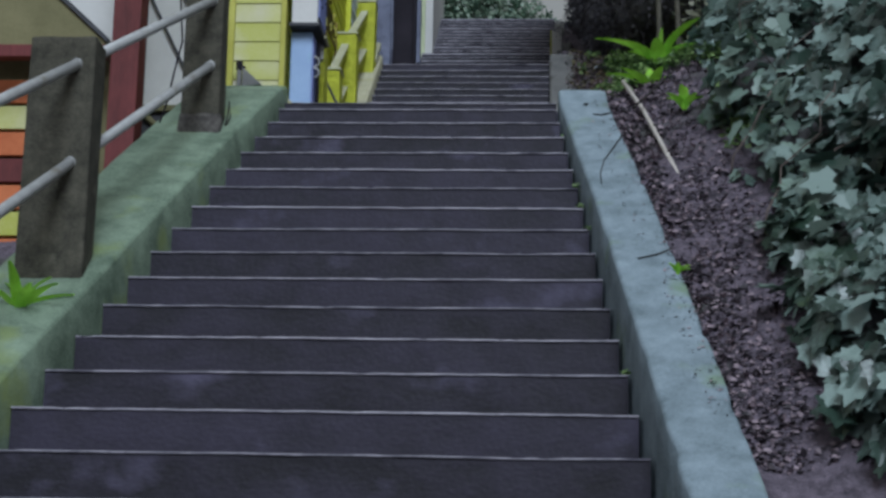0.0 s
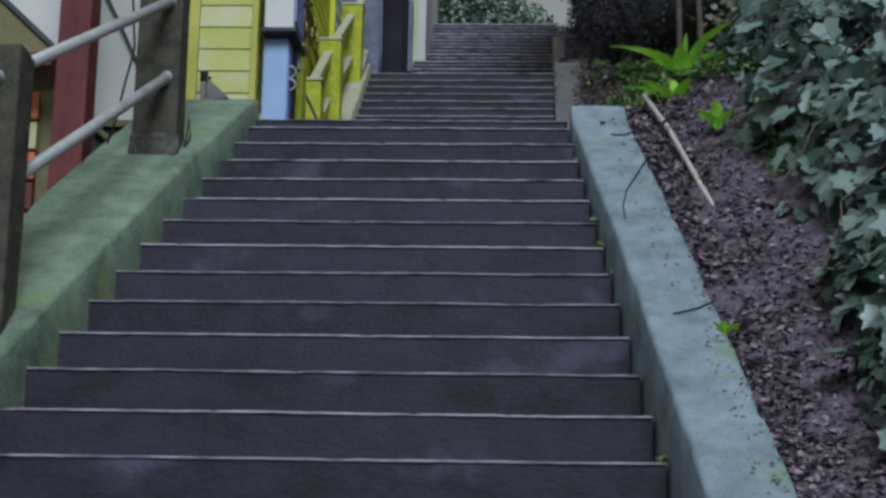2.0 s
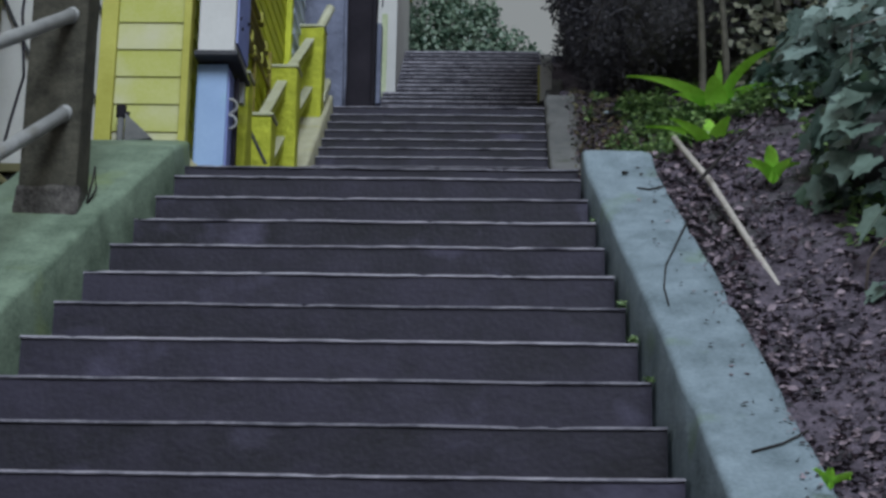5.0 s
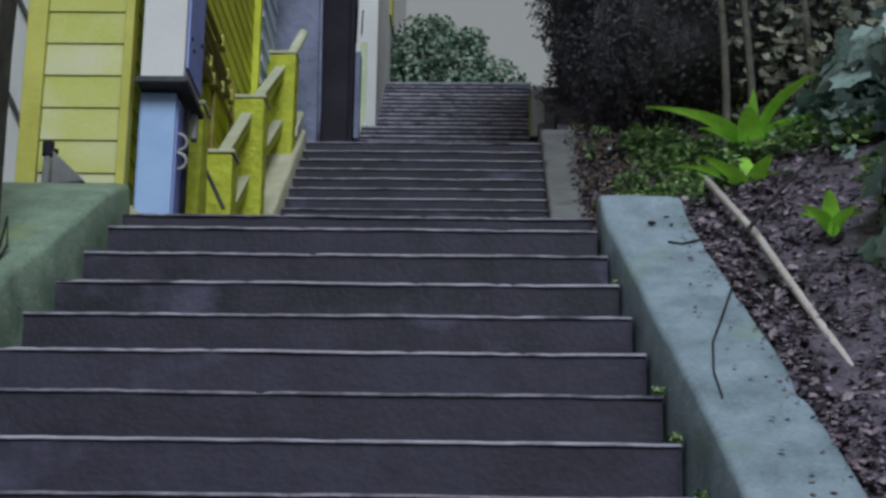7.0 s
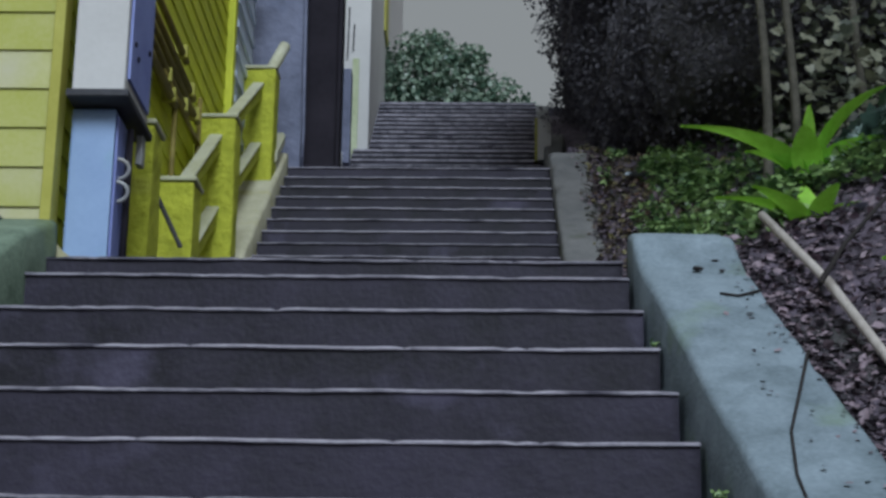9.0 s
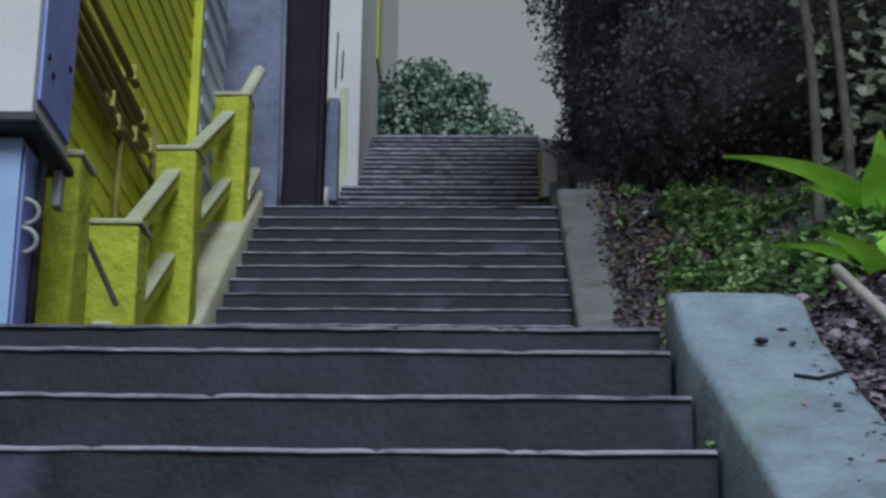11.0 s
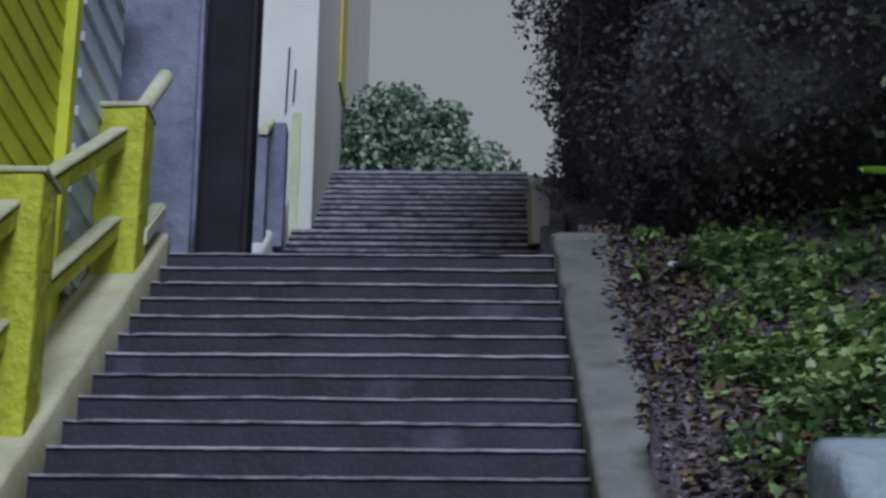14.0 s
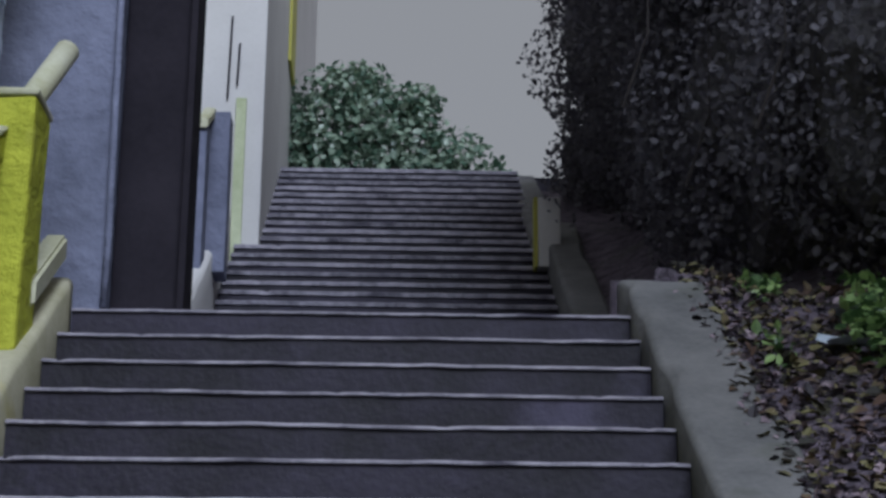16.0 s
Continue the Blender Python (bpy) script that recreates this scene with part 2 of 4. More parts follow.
def leaves(name, places, ways, ups, sizes, material, outline=LEAF_OVAL, parent=None, fold=0.12):
    """Many folded leaves in one mesh: each has two halves along its midrib."""
    places, ways, ups = (np.asarray(v, float) for v in (places, ways, ups))
    ways /= np.linalg.norm(ways, axis=1)[:, None] + 1e-9
    sides = np.cross(ways, ups)
    sides /= np.linalg.norm(sides, axis=1)[:, None] + 1e-9
    ups = np.cross(sides, ways)
    n, k = len(places), len(outline)
    local = [(x, y, fold * abs(x) - 0.25 * fold * y * y) for x, y in outline] + [(-x, y, fold * abs(x) - 0.25 * fold * y * y) for x, y in outline[1:-1]]
    verts = np.concatenate([places[:, None] + sizes[:, None, None] * sum(
        np.array([c[a] for c in local])[None, :, None] * v[:, None] for a, v in enumerate((sides, ways, ups)))])
    m = len(local)
    right = list(range(k))
    left = [0] + [k + i for i in range(k - 2)] + [k - 1]
    faces = []
    for i in range(n):
        faces.append([i * m + j for j in right])
        faces.append([i * m + j for j in left[::-1]])
    me = bpy.data.meshes.new(name)
    me.from_pydata(verts.reshape(-1, 3).tolist(), [], faces)
    me.materials.append(material)
    ob = new(name, me)
    if parent:
        ob.parent = parent
    return ob


def scatter_ways(n, rng, out=None, spread=1.0):
    w = rng.normal(size=(n, 3)) * spread
    return w if out is None else w + out


# ---- plan: the stair street climbs along y, upper flights share one pitch; all fitted to the camera's view ----
def flight1(y):
    """Height of the line through the step edges of the lower flight."""
    return 1.458 + 0.74 * (y - 5.615)


def flare(y):
    """How far below the top of the lower flight, widened downhill to fit the camera's view."""
    return max(0.0, 5.615 - y)


def left_end(y):
    return -1.72 - 0.195 * flare(y)


def right_end(y):
    return 0.56 + 0.105 * flare(y)


def run(j):
    """Distance from the top edge to step j; the steps grow downhill to fit the camera's view."""
    return 0.255 * (j + 0.018 * j * j)


def raised(y):
    """The soil beside the lower flight lies a little above the line of its steps."""
    return flight1(y) + interp(y, [(1.4, 0.15), (3.8, 0.05), (4.65, 0.02), (5.6, 0.03)])


def interp(y, rows):
    return float(np.interp(y, [r[0] for r in rows], [r[1] for r in rows]))


STAIR = [(-60, -9.0), (-9.0, -5.0), (0.0, -2.95), (5.9, 1.4), (8.6, 1.45), (12.1, 3.8), (14.3, 3.85), (19, 6.8), (40, 6.95), (600, 7)]
BANK = [(-60, -8.6), (-9.0, -4.6), (0.0, -2.6), (5.84, 1.66), (6.8, 2.12), (9.3, 2.55), (12.2, 4.15), (14.5, 4.95), (19, 7.0), (40, 7.1), (600, 7)]


def ground_height(x, y):
    base = interp(y, STAIR)
    shift = 0.105 * min(flare(y), 9.0)
    if y < 5.84:
        x -= shift
        if x > 0.93:
            lift = 0.34 * max(0.0, min(x, 5.0) - 1.25) + 0.1 * max(0.0, min(x, 30) - 5.0)
            low = max(interp(y, BANK), raised(y)) if y > 0.0 else interp(y, BANK)
            return low - 0.015 + lift + 0.035 * noise.noise(Vector((x * 3, y * 3, 0)))
        if x < -2.6:
            return min(base, flight1(y) if y > 0 else base) - 0.75 - 0.25 * min(1.0, -2.6 - x) + 0.05 * noise.noise(Vector((x * 2, y * 2, 0)))
        return base - 0.3
    if x > 0.93 or (x > (0.66 if y < 8.5 or y > 12.5 else 0.71) and y > 5.95):
        lift = 0.34 * max(0.0, min(x, 5.0) - 1.25) + 0.1 * max(0.0, min(x, 30) - 5.0)
        if y > 8.5:
            lift *= 0.75
        if 5.9 < y < 9.5:
            low = 1.57 + max(0.0, (y - 8.2) / 1.3) * (interp(9.5, BANK) - 1.57)
            f = min(1.0, max(0.0, (x - 0.8) / 0.5))
            return low + (interp(y, BANK) + lift - low) * f * f * (3 - 2 * f) + 0.03 * noise.noise(Vector((x * 3, y * 3, 0)))
        if 9.5 <= y <= 12.6 and x < 1.15:
            low = 1.75 + (y - 8.5) * 0.6474
            f = max(0.0, (x - 0.72) / 0.43)
            return low + (interp(y, BANK) + lift - low) * f + 0.03 * noise.noise(Vector((x * 3, y * 3, 0)))
        if 14.0 <= y <= 17.3 and x < 1.3:
            low = 4.24 + (y - 14.2) * 0.629
            f = max(0.0, (x - 0.86) / 0.44)
            return low + (interp(y, BANK) + lift - low) * f
        return interp(y, BANK) - 0.015 + lift + 0.035 * noise.noise(Vector((x * 3, y * 3, 0)))
    if x < -2.02:
        return base - 0.75 - 0.25 * min(1.0, (-2.02 - x)) + 0.05 * noise.noise(Vector((x * 2, y * 2, 0)))
    return base - 0.25


def build_ground():
    xs = sorted(set([-500, -200, -80, -40, -20, -12, -8, -6, -5] + [round(-4 + 0.2 * i, 3) for i in range(10)] + [-2.03, -2.0, -1.2, -0.4, 0.3, 0.64, 0.68, 0.7, 0.73, 0.82, 0.92, 0.95]
                    + [round(1.0 + 0.11 * i, 3) for i in range(24)] + [4, 5, 6, 8, 12, 20, 40, 80, 200, 500]))
    ys = sorted(set([-500, -200, -60, -30, -15, -8, -5, -3, -1.4] + [round(-0.5 + 0.14 * i, 3) for i in range(106)] + [15, 16, 17, 18, 19, 20, 25, 30, 40, 80, 200, 600]))
    verts = [(x, y, ground_height(x, y)) for y in ys for x in xs]
    w = len(xs)
    faces = [(j * w + i, j * w + i + 1, (j + 1) * w + i + 1, (j + 1) * w + i) for j in range(len(ys) - 1) for i in range(w - 1)]
    me = bpy.data.meshes.new("ground")
    me.from_pydata(verts, [], faces)
    me.materials.append(SOIL)
    for p in me.polygons:
        p.use_smooth = True
    tagged(new("ground", me), "dark leafy soil of the hillside beside the stairs", "ground", kind="structure")


build_ground()


# ---- concrete stairs ----
def step_meshes(width, tread, rise, seed, lip=0.014):
    """A worn step: its body and its pale rounded edge, both with origin at the middle of the edge."""
    rng = random.Random(seed)
    body = box(-width / 2, width / 2, 0.012, tread + 0.06, -rise - 0.14, -0.004)
    bmesh.ops.subdivide_edges(body, edges=[e for e in body.edges if e.calc_length() > width * 0.8], cuts=14)
    for v in body.verts:
        v.co.y += 0.006 * noise.noise(Vector((v.co.x * 4 + seed * 7, v.co.z * 6, 0)))
    edge = bmesh.new()
    n = 70
    rings = []
    for i in range(n + 1):
        x = -width / 2 + width * i / n
        wave = 0.0045 * noise.noise(Vector((x * 2.1 + seed * 11, 3, 0))) + 0.0025 * noise.noise(Vector((x * 9 + seed * 5, 8, 0)))
        chip = max(0.0, noise.noise(Vector((x * 5.0 + seed * 3, 1, 7))) - 0.42) * 0.022 + (rng.uniform(0.002, 0.008) if rng.random() < 0.03 else 0.0)
        prof = [(0.055, 0.0), (0.012 + chip, 0.002 - chip * 0.4), (0.0 + chip, -0.006 - chip * 0.6), (0.0 + chip * 0.5, 0.003 - lip), (0.014, -lip)]
        rings.append([edge.verts.new((x, y, z + wave)) for y, z in prof])
    for a, b in zip(rings, rings[1:]):
        for k in range(len(a) - 1):
            edge.faces.new((a[k], a[k + 1], b[k + 1], b[k]))
    edge.faces.new(rings[0])
    edge.faces.new(rings[-1][::-1])
    out = []
    for bm, name, m in ((body, "step", STEP), (edge, "nosing", EDGE)):
        bmesh.ops.recalc_face_normals(bm, faces=bm.faces)
        me = bpy.data.meshes.new(name)
        bm.to_mesh(me)
        bm.free()
        me.materials.append(m)
        out.append(me)
    return out


def flight(label, rows, width, tread, rise, seed, widths=None, lip=0.014):
    top = thing("stair_flight", label, "stairs", "flights of the stair street", "structure")
    kinds = [step_meshes(width, tread, rise, seed + k, lip) for k in range(7)]
    rng = random.Random(seed)
    last = -1
    for x, y, z in rows:
        k = rng.choice([i for i in range(7) if i != last])
        last = k
        body, edge = kinds[k]
        s = new("step", body)
        s.location, s.parent = (x, y, z), top
        if widths:
            s.scale.x = widths(y) / width
        s.rotation_euler = (0, radians(rng.uniform(-0.12, 0.12)), radians(rng.uniform(-0.12, 0.12)))
        e = new("nosing", edge)
        e.parent = s
    return top


flight("worn dark concrete steps with pale chipped edges", [((left_end(y) + right_end(y)) / 2, y, flight1(y)) for y in (5.615 - run(j) for j in range(18))] + [(-0.58, 5.893, 1.598)],
       2.28, 0.37, 0.24, 1, lambda y: right_end(y) - left_end(y))
# Upper flights, their landings and kerbs are shrunk to fit the camera's view.
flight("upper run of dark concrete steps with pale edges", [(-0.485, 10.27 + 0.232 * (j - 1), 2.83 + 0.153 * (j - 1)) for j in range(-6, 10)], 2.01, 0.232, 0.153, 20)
# Deeper pale nosings here also imitate light on the far steps.
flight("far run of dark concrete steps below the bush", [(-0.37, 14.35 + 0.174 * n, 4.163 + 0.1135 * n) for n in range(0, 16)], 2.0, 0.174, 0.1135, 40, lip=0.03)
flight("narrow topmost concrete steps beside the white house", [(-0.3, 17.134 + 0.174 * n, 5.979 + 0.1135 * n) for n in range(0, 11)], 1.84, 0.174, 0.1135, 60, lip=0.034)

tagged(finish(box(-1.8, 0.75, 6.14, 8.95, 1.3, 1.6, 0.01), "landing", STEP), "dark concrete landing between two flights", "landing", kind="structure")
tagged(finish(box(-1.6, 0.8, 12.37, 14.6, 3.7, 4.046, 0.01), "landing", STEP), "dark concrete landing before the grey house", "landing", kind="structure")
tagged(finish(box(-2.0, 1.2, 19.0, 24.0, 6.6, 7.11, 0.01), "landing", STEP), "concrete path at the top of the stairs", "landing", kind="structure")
tagged(finish(prism([(-30.0, -7.2), (-9.0, -4.75), (0.1, -2.72), (0.1, -3.1), (-9.0, -5.2), (-30.0, -7.6)], -2.9, 1.2, 0.01), "pavement", STEP), "dark concrete path at the foot of the stairs", "pavement", kind="structure")


def cheek(name, label, x0, x1, line, depth, material, rough=0.006, splay=0.0):
    """A low sloping wall, swept along its top line, with rounded, worn and chipped upper edges."""
    ys = sorted(set([p[0] for p in line] + list(np.arange(line[0][0], line[-1][0], 0.055))))
    cols = [(x0, -depth, 0), (x0, -0.2, 0), (x0, -0.032, 1), (x0 + 0.007, -0.012, 1), (x0 + 0.022, -0.002, 1)]
    cols += [(x0 + (x1 - x0) * f, 0.0, 0) for f in (0.15, 0.3, 0.45, 0.6, 0.75, 0.87)]
    cols += [(x1 - 0.022, -0.002, -1), (x1 - 0.007, -0.012, -1), (x1, -0.032, -1), (x1, -0.2, 0), (x1, -depth, 0)]
    bm = bmesh.new()
    rings = []
    for y in ys:
        z = interp(y, line)
        ring = []
        for x, dz, side in cols:
            p = Vector((x * 5, y * 3, 1.3))
            wear = max(0.0, noise.noise(Vector((side * 7.0, y * 5.5, x0)))) ** 2 * 0.05 if side else 0.0
            deep = 0.0 if dz < -0.5 else 1.0
            ring.append(bm.verts.new((x + splay * flare(y) + side * wear + deep * rough * noise.noise(p + Vector((9, 0, dz * 5))), y,
                                      z + dz - wear * 0.6 + deep * rough * noise.noise(p))))
        rings.append(ring)
    for a, b in zip(rings, rings[1:]):
        for k in range(len(a) - 1):
            bm.faces.new((a[k], b[k], b[k + 1], a[k + 1]))
    bm.faces.new(rings[0])
    bm.faces.new(rings[-1][::-1])
    ob = tagged(finish(bm, name, material, smooth=True), label, "low wall", kind="structure")
    ob.data.polygons[-1].use_smooth = ob.data.polygons[-2].use_smooth = False
    return ob


cheek("cheek_wall", "low grey-green concrete wall with mossy patches beside the steps", 0.575, 0.965,
      [(0.2, flight1(0.2) + 0.36), (1.4, flight1(1.4) + 0.36), (2.5, flight1(2.5) + 0.32), (3.8, flight1(3.8) + 0.25), (4.65, flight1(4.65) + 0.17), (5.5, flight1(5.5) + 0.1), (5.66, 1.63), (5.86, 1.7)], 1.0, CHEEK, splay=0.108)
cheek("cheek_wall", "low green-stained concrete wall carrying the railing", -2.42, -1.71,
      [(0.2, flight1(0.2) + 0.22), (4.6, flight1(4.6) + 0.22), (5.6, 1.62), (6.06, 1.8)], 1.0, CHEEK_L, splay=-0.2)
cheek("cheek_wall", "low pale yellow kerb below the stucco balustrade", -1.8, -1.492,
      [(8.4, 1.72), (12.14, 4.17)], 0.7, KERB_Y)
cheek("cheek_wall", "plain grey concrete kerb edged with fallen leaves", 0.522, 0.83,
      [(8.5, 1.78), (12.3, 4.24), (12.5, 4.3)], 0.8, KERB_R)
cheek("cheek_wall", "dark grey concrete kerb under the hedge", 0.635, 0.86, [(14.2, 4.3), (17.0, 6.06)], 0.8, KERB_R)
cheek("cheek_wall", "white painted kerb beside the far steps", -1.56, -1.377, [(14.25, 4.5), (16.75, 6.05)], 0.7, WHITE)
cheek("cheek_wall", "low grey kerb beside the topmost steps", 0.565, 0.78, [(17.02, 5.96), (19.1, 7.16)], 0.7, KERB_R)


# ---- left railing: concrete posts with two galvanised pipes ----
def railing():
    rail = thing("pipe_railing", "two galvanised pipes through weathered concrete posts", "railing")
    for x0, x1, y0, y1, foot, top in ((-2.86, -2.43, 2.5, 2.78, -0.95, 0.975), (-2.33, -2.03, 4.68, 4.94, 0.7, 2.5)):
        part("post", box(x0, x1, y0, y1, foot, top, 0.022, cuts=3, rough=0.009), POST, rail, "rough weathered concrete post")
        if y0 > 4:
            part("broken_base", box(x0 - 0.015, x1 + 0.012, y0 - 0.02, y1 + 0.015, foot + 0.15, foot + 0.42, 0.02, cuts=4, rough=0.03), DIRT, rail, "crumbled dirty concrete foot")
    for z0, rise in ((1.016, 0.58), (0.38, 0.637)):
        for a, b in ((0.6, 2.56), (2.72, 4.72)):
            ends = [(-2.47 + 0.2 * (y - 2.913), y, z0 + rise * (y - 2.913)) for y in (a, b - 0.06, b)]
            part("pipe", tube([ends[0], ends[2]], 0.036, 14), PIPE, rail, smooth=True)
            part("collar", tube(ends[1:], 0.041, 14), PIPE, rail)


railing()


# ---- pale yellow house at the landing ----
def house():
    h = thing("house", "yellow clapboard house with cream-lit boards at the landing", "house")
    part("wall", box(-2.3, -1.8, 6.14, 7.6, 0.2, 5.6), YELLOW, h)
    part("wall", box(-5.5, -1.8, 7.6, 11.9, 0.2, 5.6), CREAM, h)
    part("roof", box(-5.6, -1.7, 6.05, 12.0, 5.6, 5.72, 0.02), OLIVE, h)
    z = 1.18
    while z < 5.4:
        bm = prism([(6.138, z), (6.138, z + 0.175), (6.13, z + 0.175), (6.119, z)], -2.2, -1.8)
        part("clapboard", bm, CREAM, h)
        z += 0.173
    part("wall", box(-5.5, -2.3, 7.57, 7.597, 2.05, 5.6), WHITE, h, "white rendered wing wall")
    # Added dark panel fills the dark gap below the white wall.
    part("foundation", box(-5.5, -2.3, 7.55, 7.597, 0.2, 2.046, 0.01), SHADE, h, "dark panel below the wing wall")
    for k in range(5):
        part("stringer", tube([(-3.5 + 0.32 * k, 7.53, 3.6), (-2.75 + 0.32 * k, 7.53, 2.1)], 0.012, 6), SHADE, h)
    part("ledge", box(-5.5, -2.3, 7.5, 7.548, 2.02, 2.08, 0.006), OLIVE, h)
    z = 1.5
    while z < 5.4:
        bm = bmesh.new()
        a = [bm.verts.new(c) for c in ((-1.8, 6.2, z), (-1.8, 6.2, z + 0.135), (-1.796, 6.2, z + 0.135), (-1.788, 6.2, z))]
        b = [bm.verts.new(v.co + Vector((0, 4.6, 0))) for v in a]
        bm.faces.new(a)
        bm.faces.new(b[::-1])
        for i in range(4):
            bm.faces.new((a[i], b[i], b[(i + 1) % 4], a[(i + 1) % 4]))
        part("clapboard", bm, YELLOW, h)
        z += 0.133
    part("corner_board", box(-1.8, -1.755, 6.08, 6.2, 0.9, 5.6, 0.004), TRIM, h)
    part("corner_board", box(-2.3, -2.2, 6.08, 6.14, 0.9, 5.6, 0.004), TRIM, h)
    part("corner_board", box(-1.8, -1.74, 10.74, 10.84, 1.6, 5.6, 0.004), YELLOW, h)
    shutter = part("shutter", box(-1.81, -1.76, 10.86, 11.86, 3.5, 5.5, 0.005), LOUVRE, h, "pale blue louvred shutter")
    for i in range(10):
        zz = 3.56 + i * 0.19
        part("slat", prism([(10.92, zz), (11.8, zz), (11.8, zz + 0.05), (10.92, zz + 0.05)], -1.765, -1.742), LOUVRE, shutter)
    # pipes and brackets on the side wall
    for y0, y1, zz, r in ((6.9, 8.6, 3.24, 0.034), (6.9, 9.0, 3.33, 0.03), (6.9, 9.4, 3.42, 0.026), (7.3, 9.2, 3.5, 0.03), (7.6, 8.9, 3.62, 0.028), (8.2, 9.8, 3.3, 0.02)):
        part("wall_pipe", tube([(-1.74, y0, zz), (-1.74, y1, zz)], r * 0.75, 10), BROWN, h, "brown-painted pipe", True)
        for yy in (y0 + 0.1, y1 - 0.15):
            part("bracket", box(-1.79, -1.71, yy, yy + 0.035, zz - 0.03, zz + 0.05, 0.004), TRIM, h)
    for yy, z0, z1 in ((8.62, 2.4, 3.3), (9.45, 2.9, 3.6), (7.45, 2.5, 3.25)):
        part("wall_pipe", tube([(-1.74, yy, z0), (-1.74, yy, z1)], 0.016, 10), BROWN, h, "brown-painted pipe", True)


house()


def meter_boxes():
    low = thing("utility_box", "pale blue metal utility box standing on the landing", "utility box")
    part("body", box(-1.725, -1.54, 6.2, 6.42, 1.6, 2.33, 0.008), PALEBOX, low)
    part("door", box(-1.715, -1.535, 6.178, 6.198, 1.64, 2.315, 0.005), PALEBOX, low)
    part("side_panel", box(-1.538, -1.526, 6.21, 6.41, 1.63, 2.3, 0.003), BLUE, low)
    for zz in (1.98, 2.08):
        part("handle", tube([(-1.53 + 0.05 * math.sin(a), 6.24 + 0.01 * a, zz + 0.04 * math.cos(a)) for a in [i * math.pi / 8 for i in range(9)]], 0.009, 8), PIPE, low, "bright metal handle", True)
    part("conduit", tube([(-1.5, 6.33, 1.6), (-1.5, 6.33, 2.28)], 0.016, 8), DARK, low, smooth=True)
    up = thing("meter_cabinet", "white metal meter cabinet with a blue side door", "meter cabinet")
    part("body", box(-1.71, -1.49, 6.1, 6.62, 2.37, 3.3, 0.008), WHITE, up)
    part("lip", prism([(6.06, 2.335), (6.64, 2.335), (6.64, 2.368), (6.06, 2.368)], -1.725, -1.465, 0.004), SHADE, up, "dark drip lip")
    part("door", box(-1.488, -1.476, 6.14, 6.58, 2.44, 3.26, 0.004), BLUE, up, "blue painted door")
    for yy, zz in ((6.2, 2.62), (6.27, 2.58), (6.22, 2.9), (6.5, 2.7)):
        part("rivet", tube([(-1.478, yy, zz), (-1.468, yy, zz)], 0.012, 8), DARK, up)
    part("foot_bracket", box(-1.52, -1.49, 6.55, 6.62, 2.2, 2.34, 0.004), PIPE, up)


meter_boxes()


def balustrade():
    b = thing("stucco_balustrade", "yellow stucco piers joined by sloping rails with tops coloured sky-lit", "balustrade")
    rows = [(7.0, 1.6, 2.58), (8.2, 1.6, 2.69), (9.6, 2.3, 3.56), (11.45, 3.5, 4.62)]
    for y, z0, z1 in rows:
        pier = part("pier", box(-1.8, -1.53, y, y + 0.24, z0, z1 - 0.03, 0.02, cuts=3, rough=0.01), STUCCO, b)
        part("cap", box(-1.81, -1.52, y - 0.012, y + 0.252, z1 - 0.03, z1 - 0.004, 0.01), CAP, pier, "pale cap coloured as sky-lit")
    spans = [(rows[1], rows[2]), (rows[2], rows[3])]
    for (ya, _, za), (yb, _, zb) in spans:
        for drop, thick in ((0.03, 0.1), (0.5, 0.1)):
            line = [(ya + 0.2, za - drop), (yb + 0.02, zb - drop - 0.12)]
            part("rail", prism(line + [(line[1][0], line[1][1] - thick), (line[0][0], line[0][1] - thick)], -1.69, -1.62, 0.012), STUCCO, b)
            # Thin pale strip paints the sky-lit upper face of the rail.
            part("rail_top", prism([(line[0][0], line[0][1] + 0.002), (line[1][0], line[1][1] + 0.002), (line[1][0], line[1][1] + 0.022), (line[0][0], line[0][1] + 0.022)], -1.697, -1.613, 0.005), CAP, b, "rail top coloured pale as sky-lit")
    part("rail", tube([(-1.6, 11.6, 4.6), (-1.52, 11.85, 4.93)], 0.045, 12), CAP, b, "pale handrail stub", True)
    part("rail", prism([(11.6, 4.0), (12.1, 4.32), (12.1, 4.22), (11.6, 3.9)], -1.6, -1.515, 0.012), CAP, b)
    for drop in (0.42,):
        part("rail", prism([(7.95, 2.05), (8.22, 2.22), (8.22, 2.12), (7.95, 1.95)], -1.72, -1.62, 0.01), CAP, b)


balustrade()


# ---- grey house with the dark doorway, white house behind ----
def grey_house():
    g = thing("house", "blue-grey stucco house with a charcoal doorway", "house")
    part("wall", box(-6, -1.42, 12.32, 12.62, 3.2, 7.0, 0.015, cuts=5, rough=0.008), GREY, g)
    part("wall", box(-6, -1.75, 12.62, 16.6, 3.2, 7.0), GREY, g)
    part("roof", box(-6.1, -1.76, 12.64, 16.7, 7.0, 7.12, 0.02), OLIVE, g)
    part("door", box(-1.416, -1.16, 12.5, 12.58, 4.05, 7.0, 0.006), DARK, g, "charcoal painted door")
    part("door_frame", box(-1.158, -1.13, 12.44, 12.7, 4.05, 7.0, 0.005), DARK, g)
    part("downpipe", tube([(-1.405, 12.29, 4.1), (-1.4, 12.28, 4.4), (-1.43, 12.29, 6.5), (-1.43, 12.29, 6.9)], 0.014, 8), GREY, g, smooth=True)


grey_house()


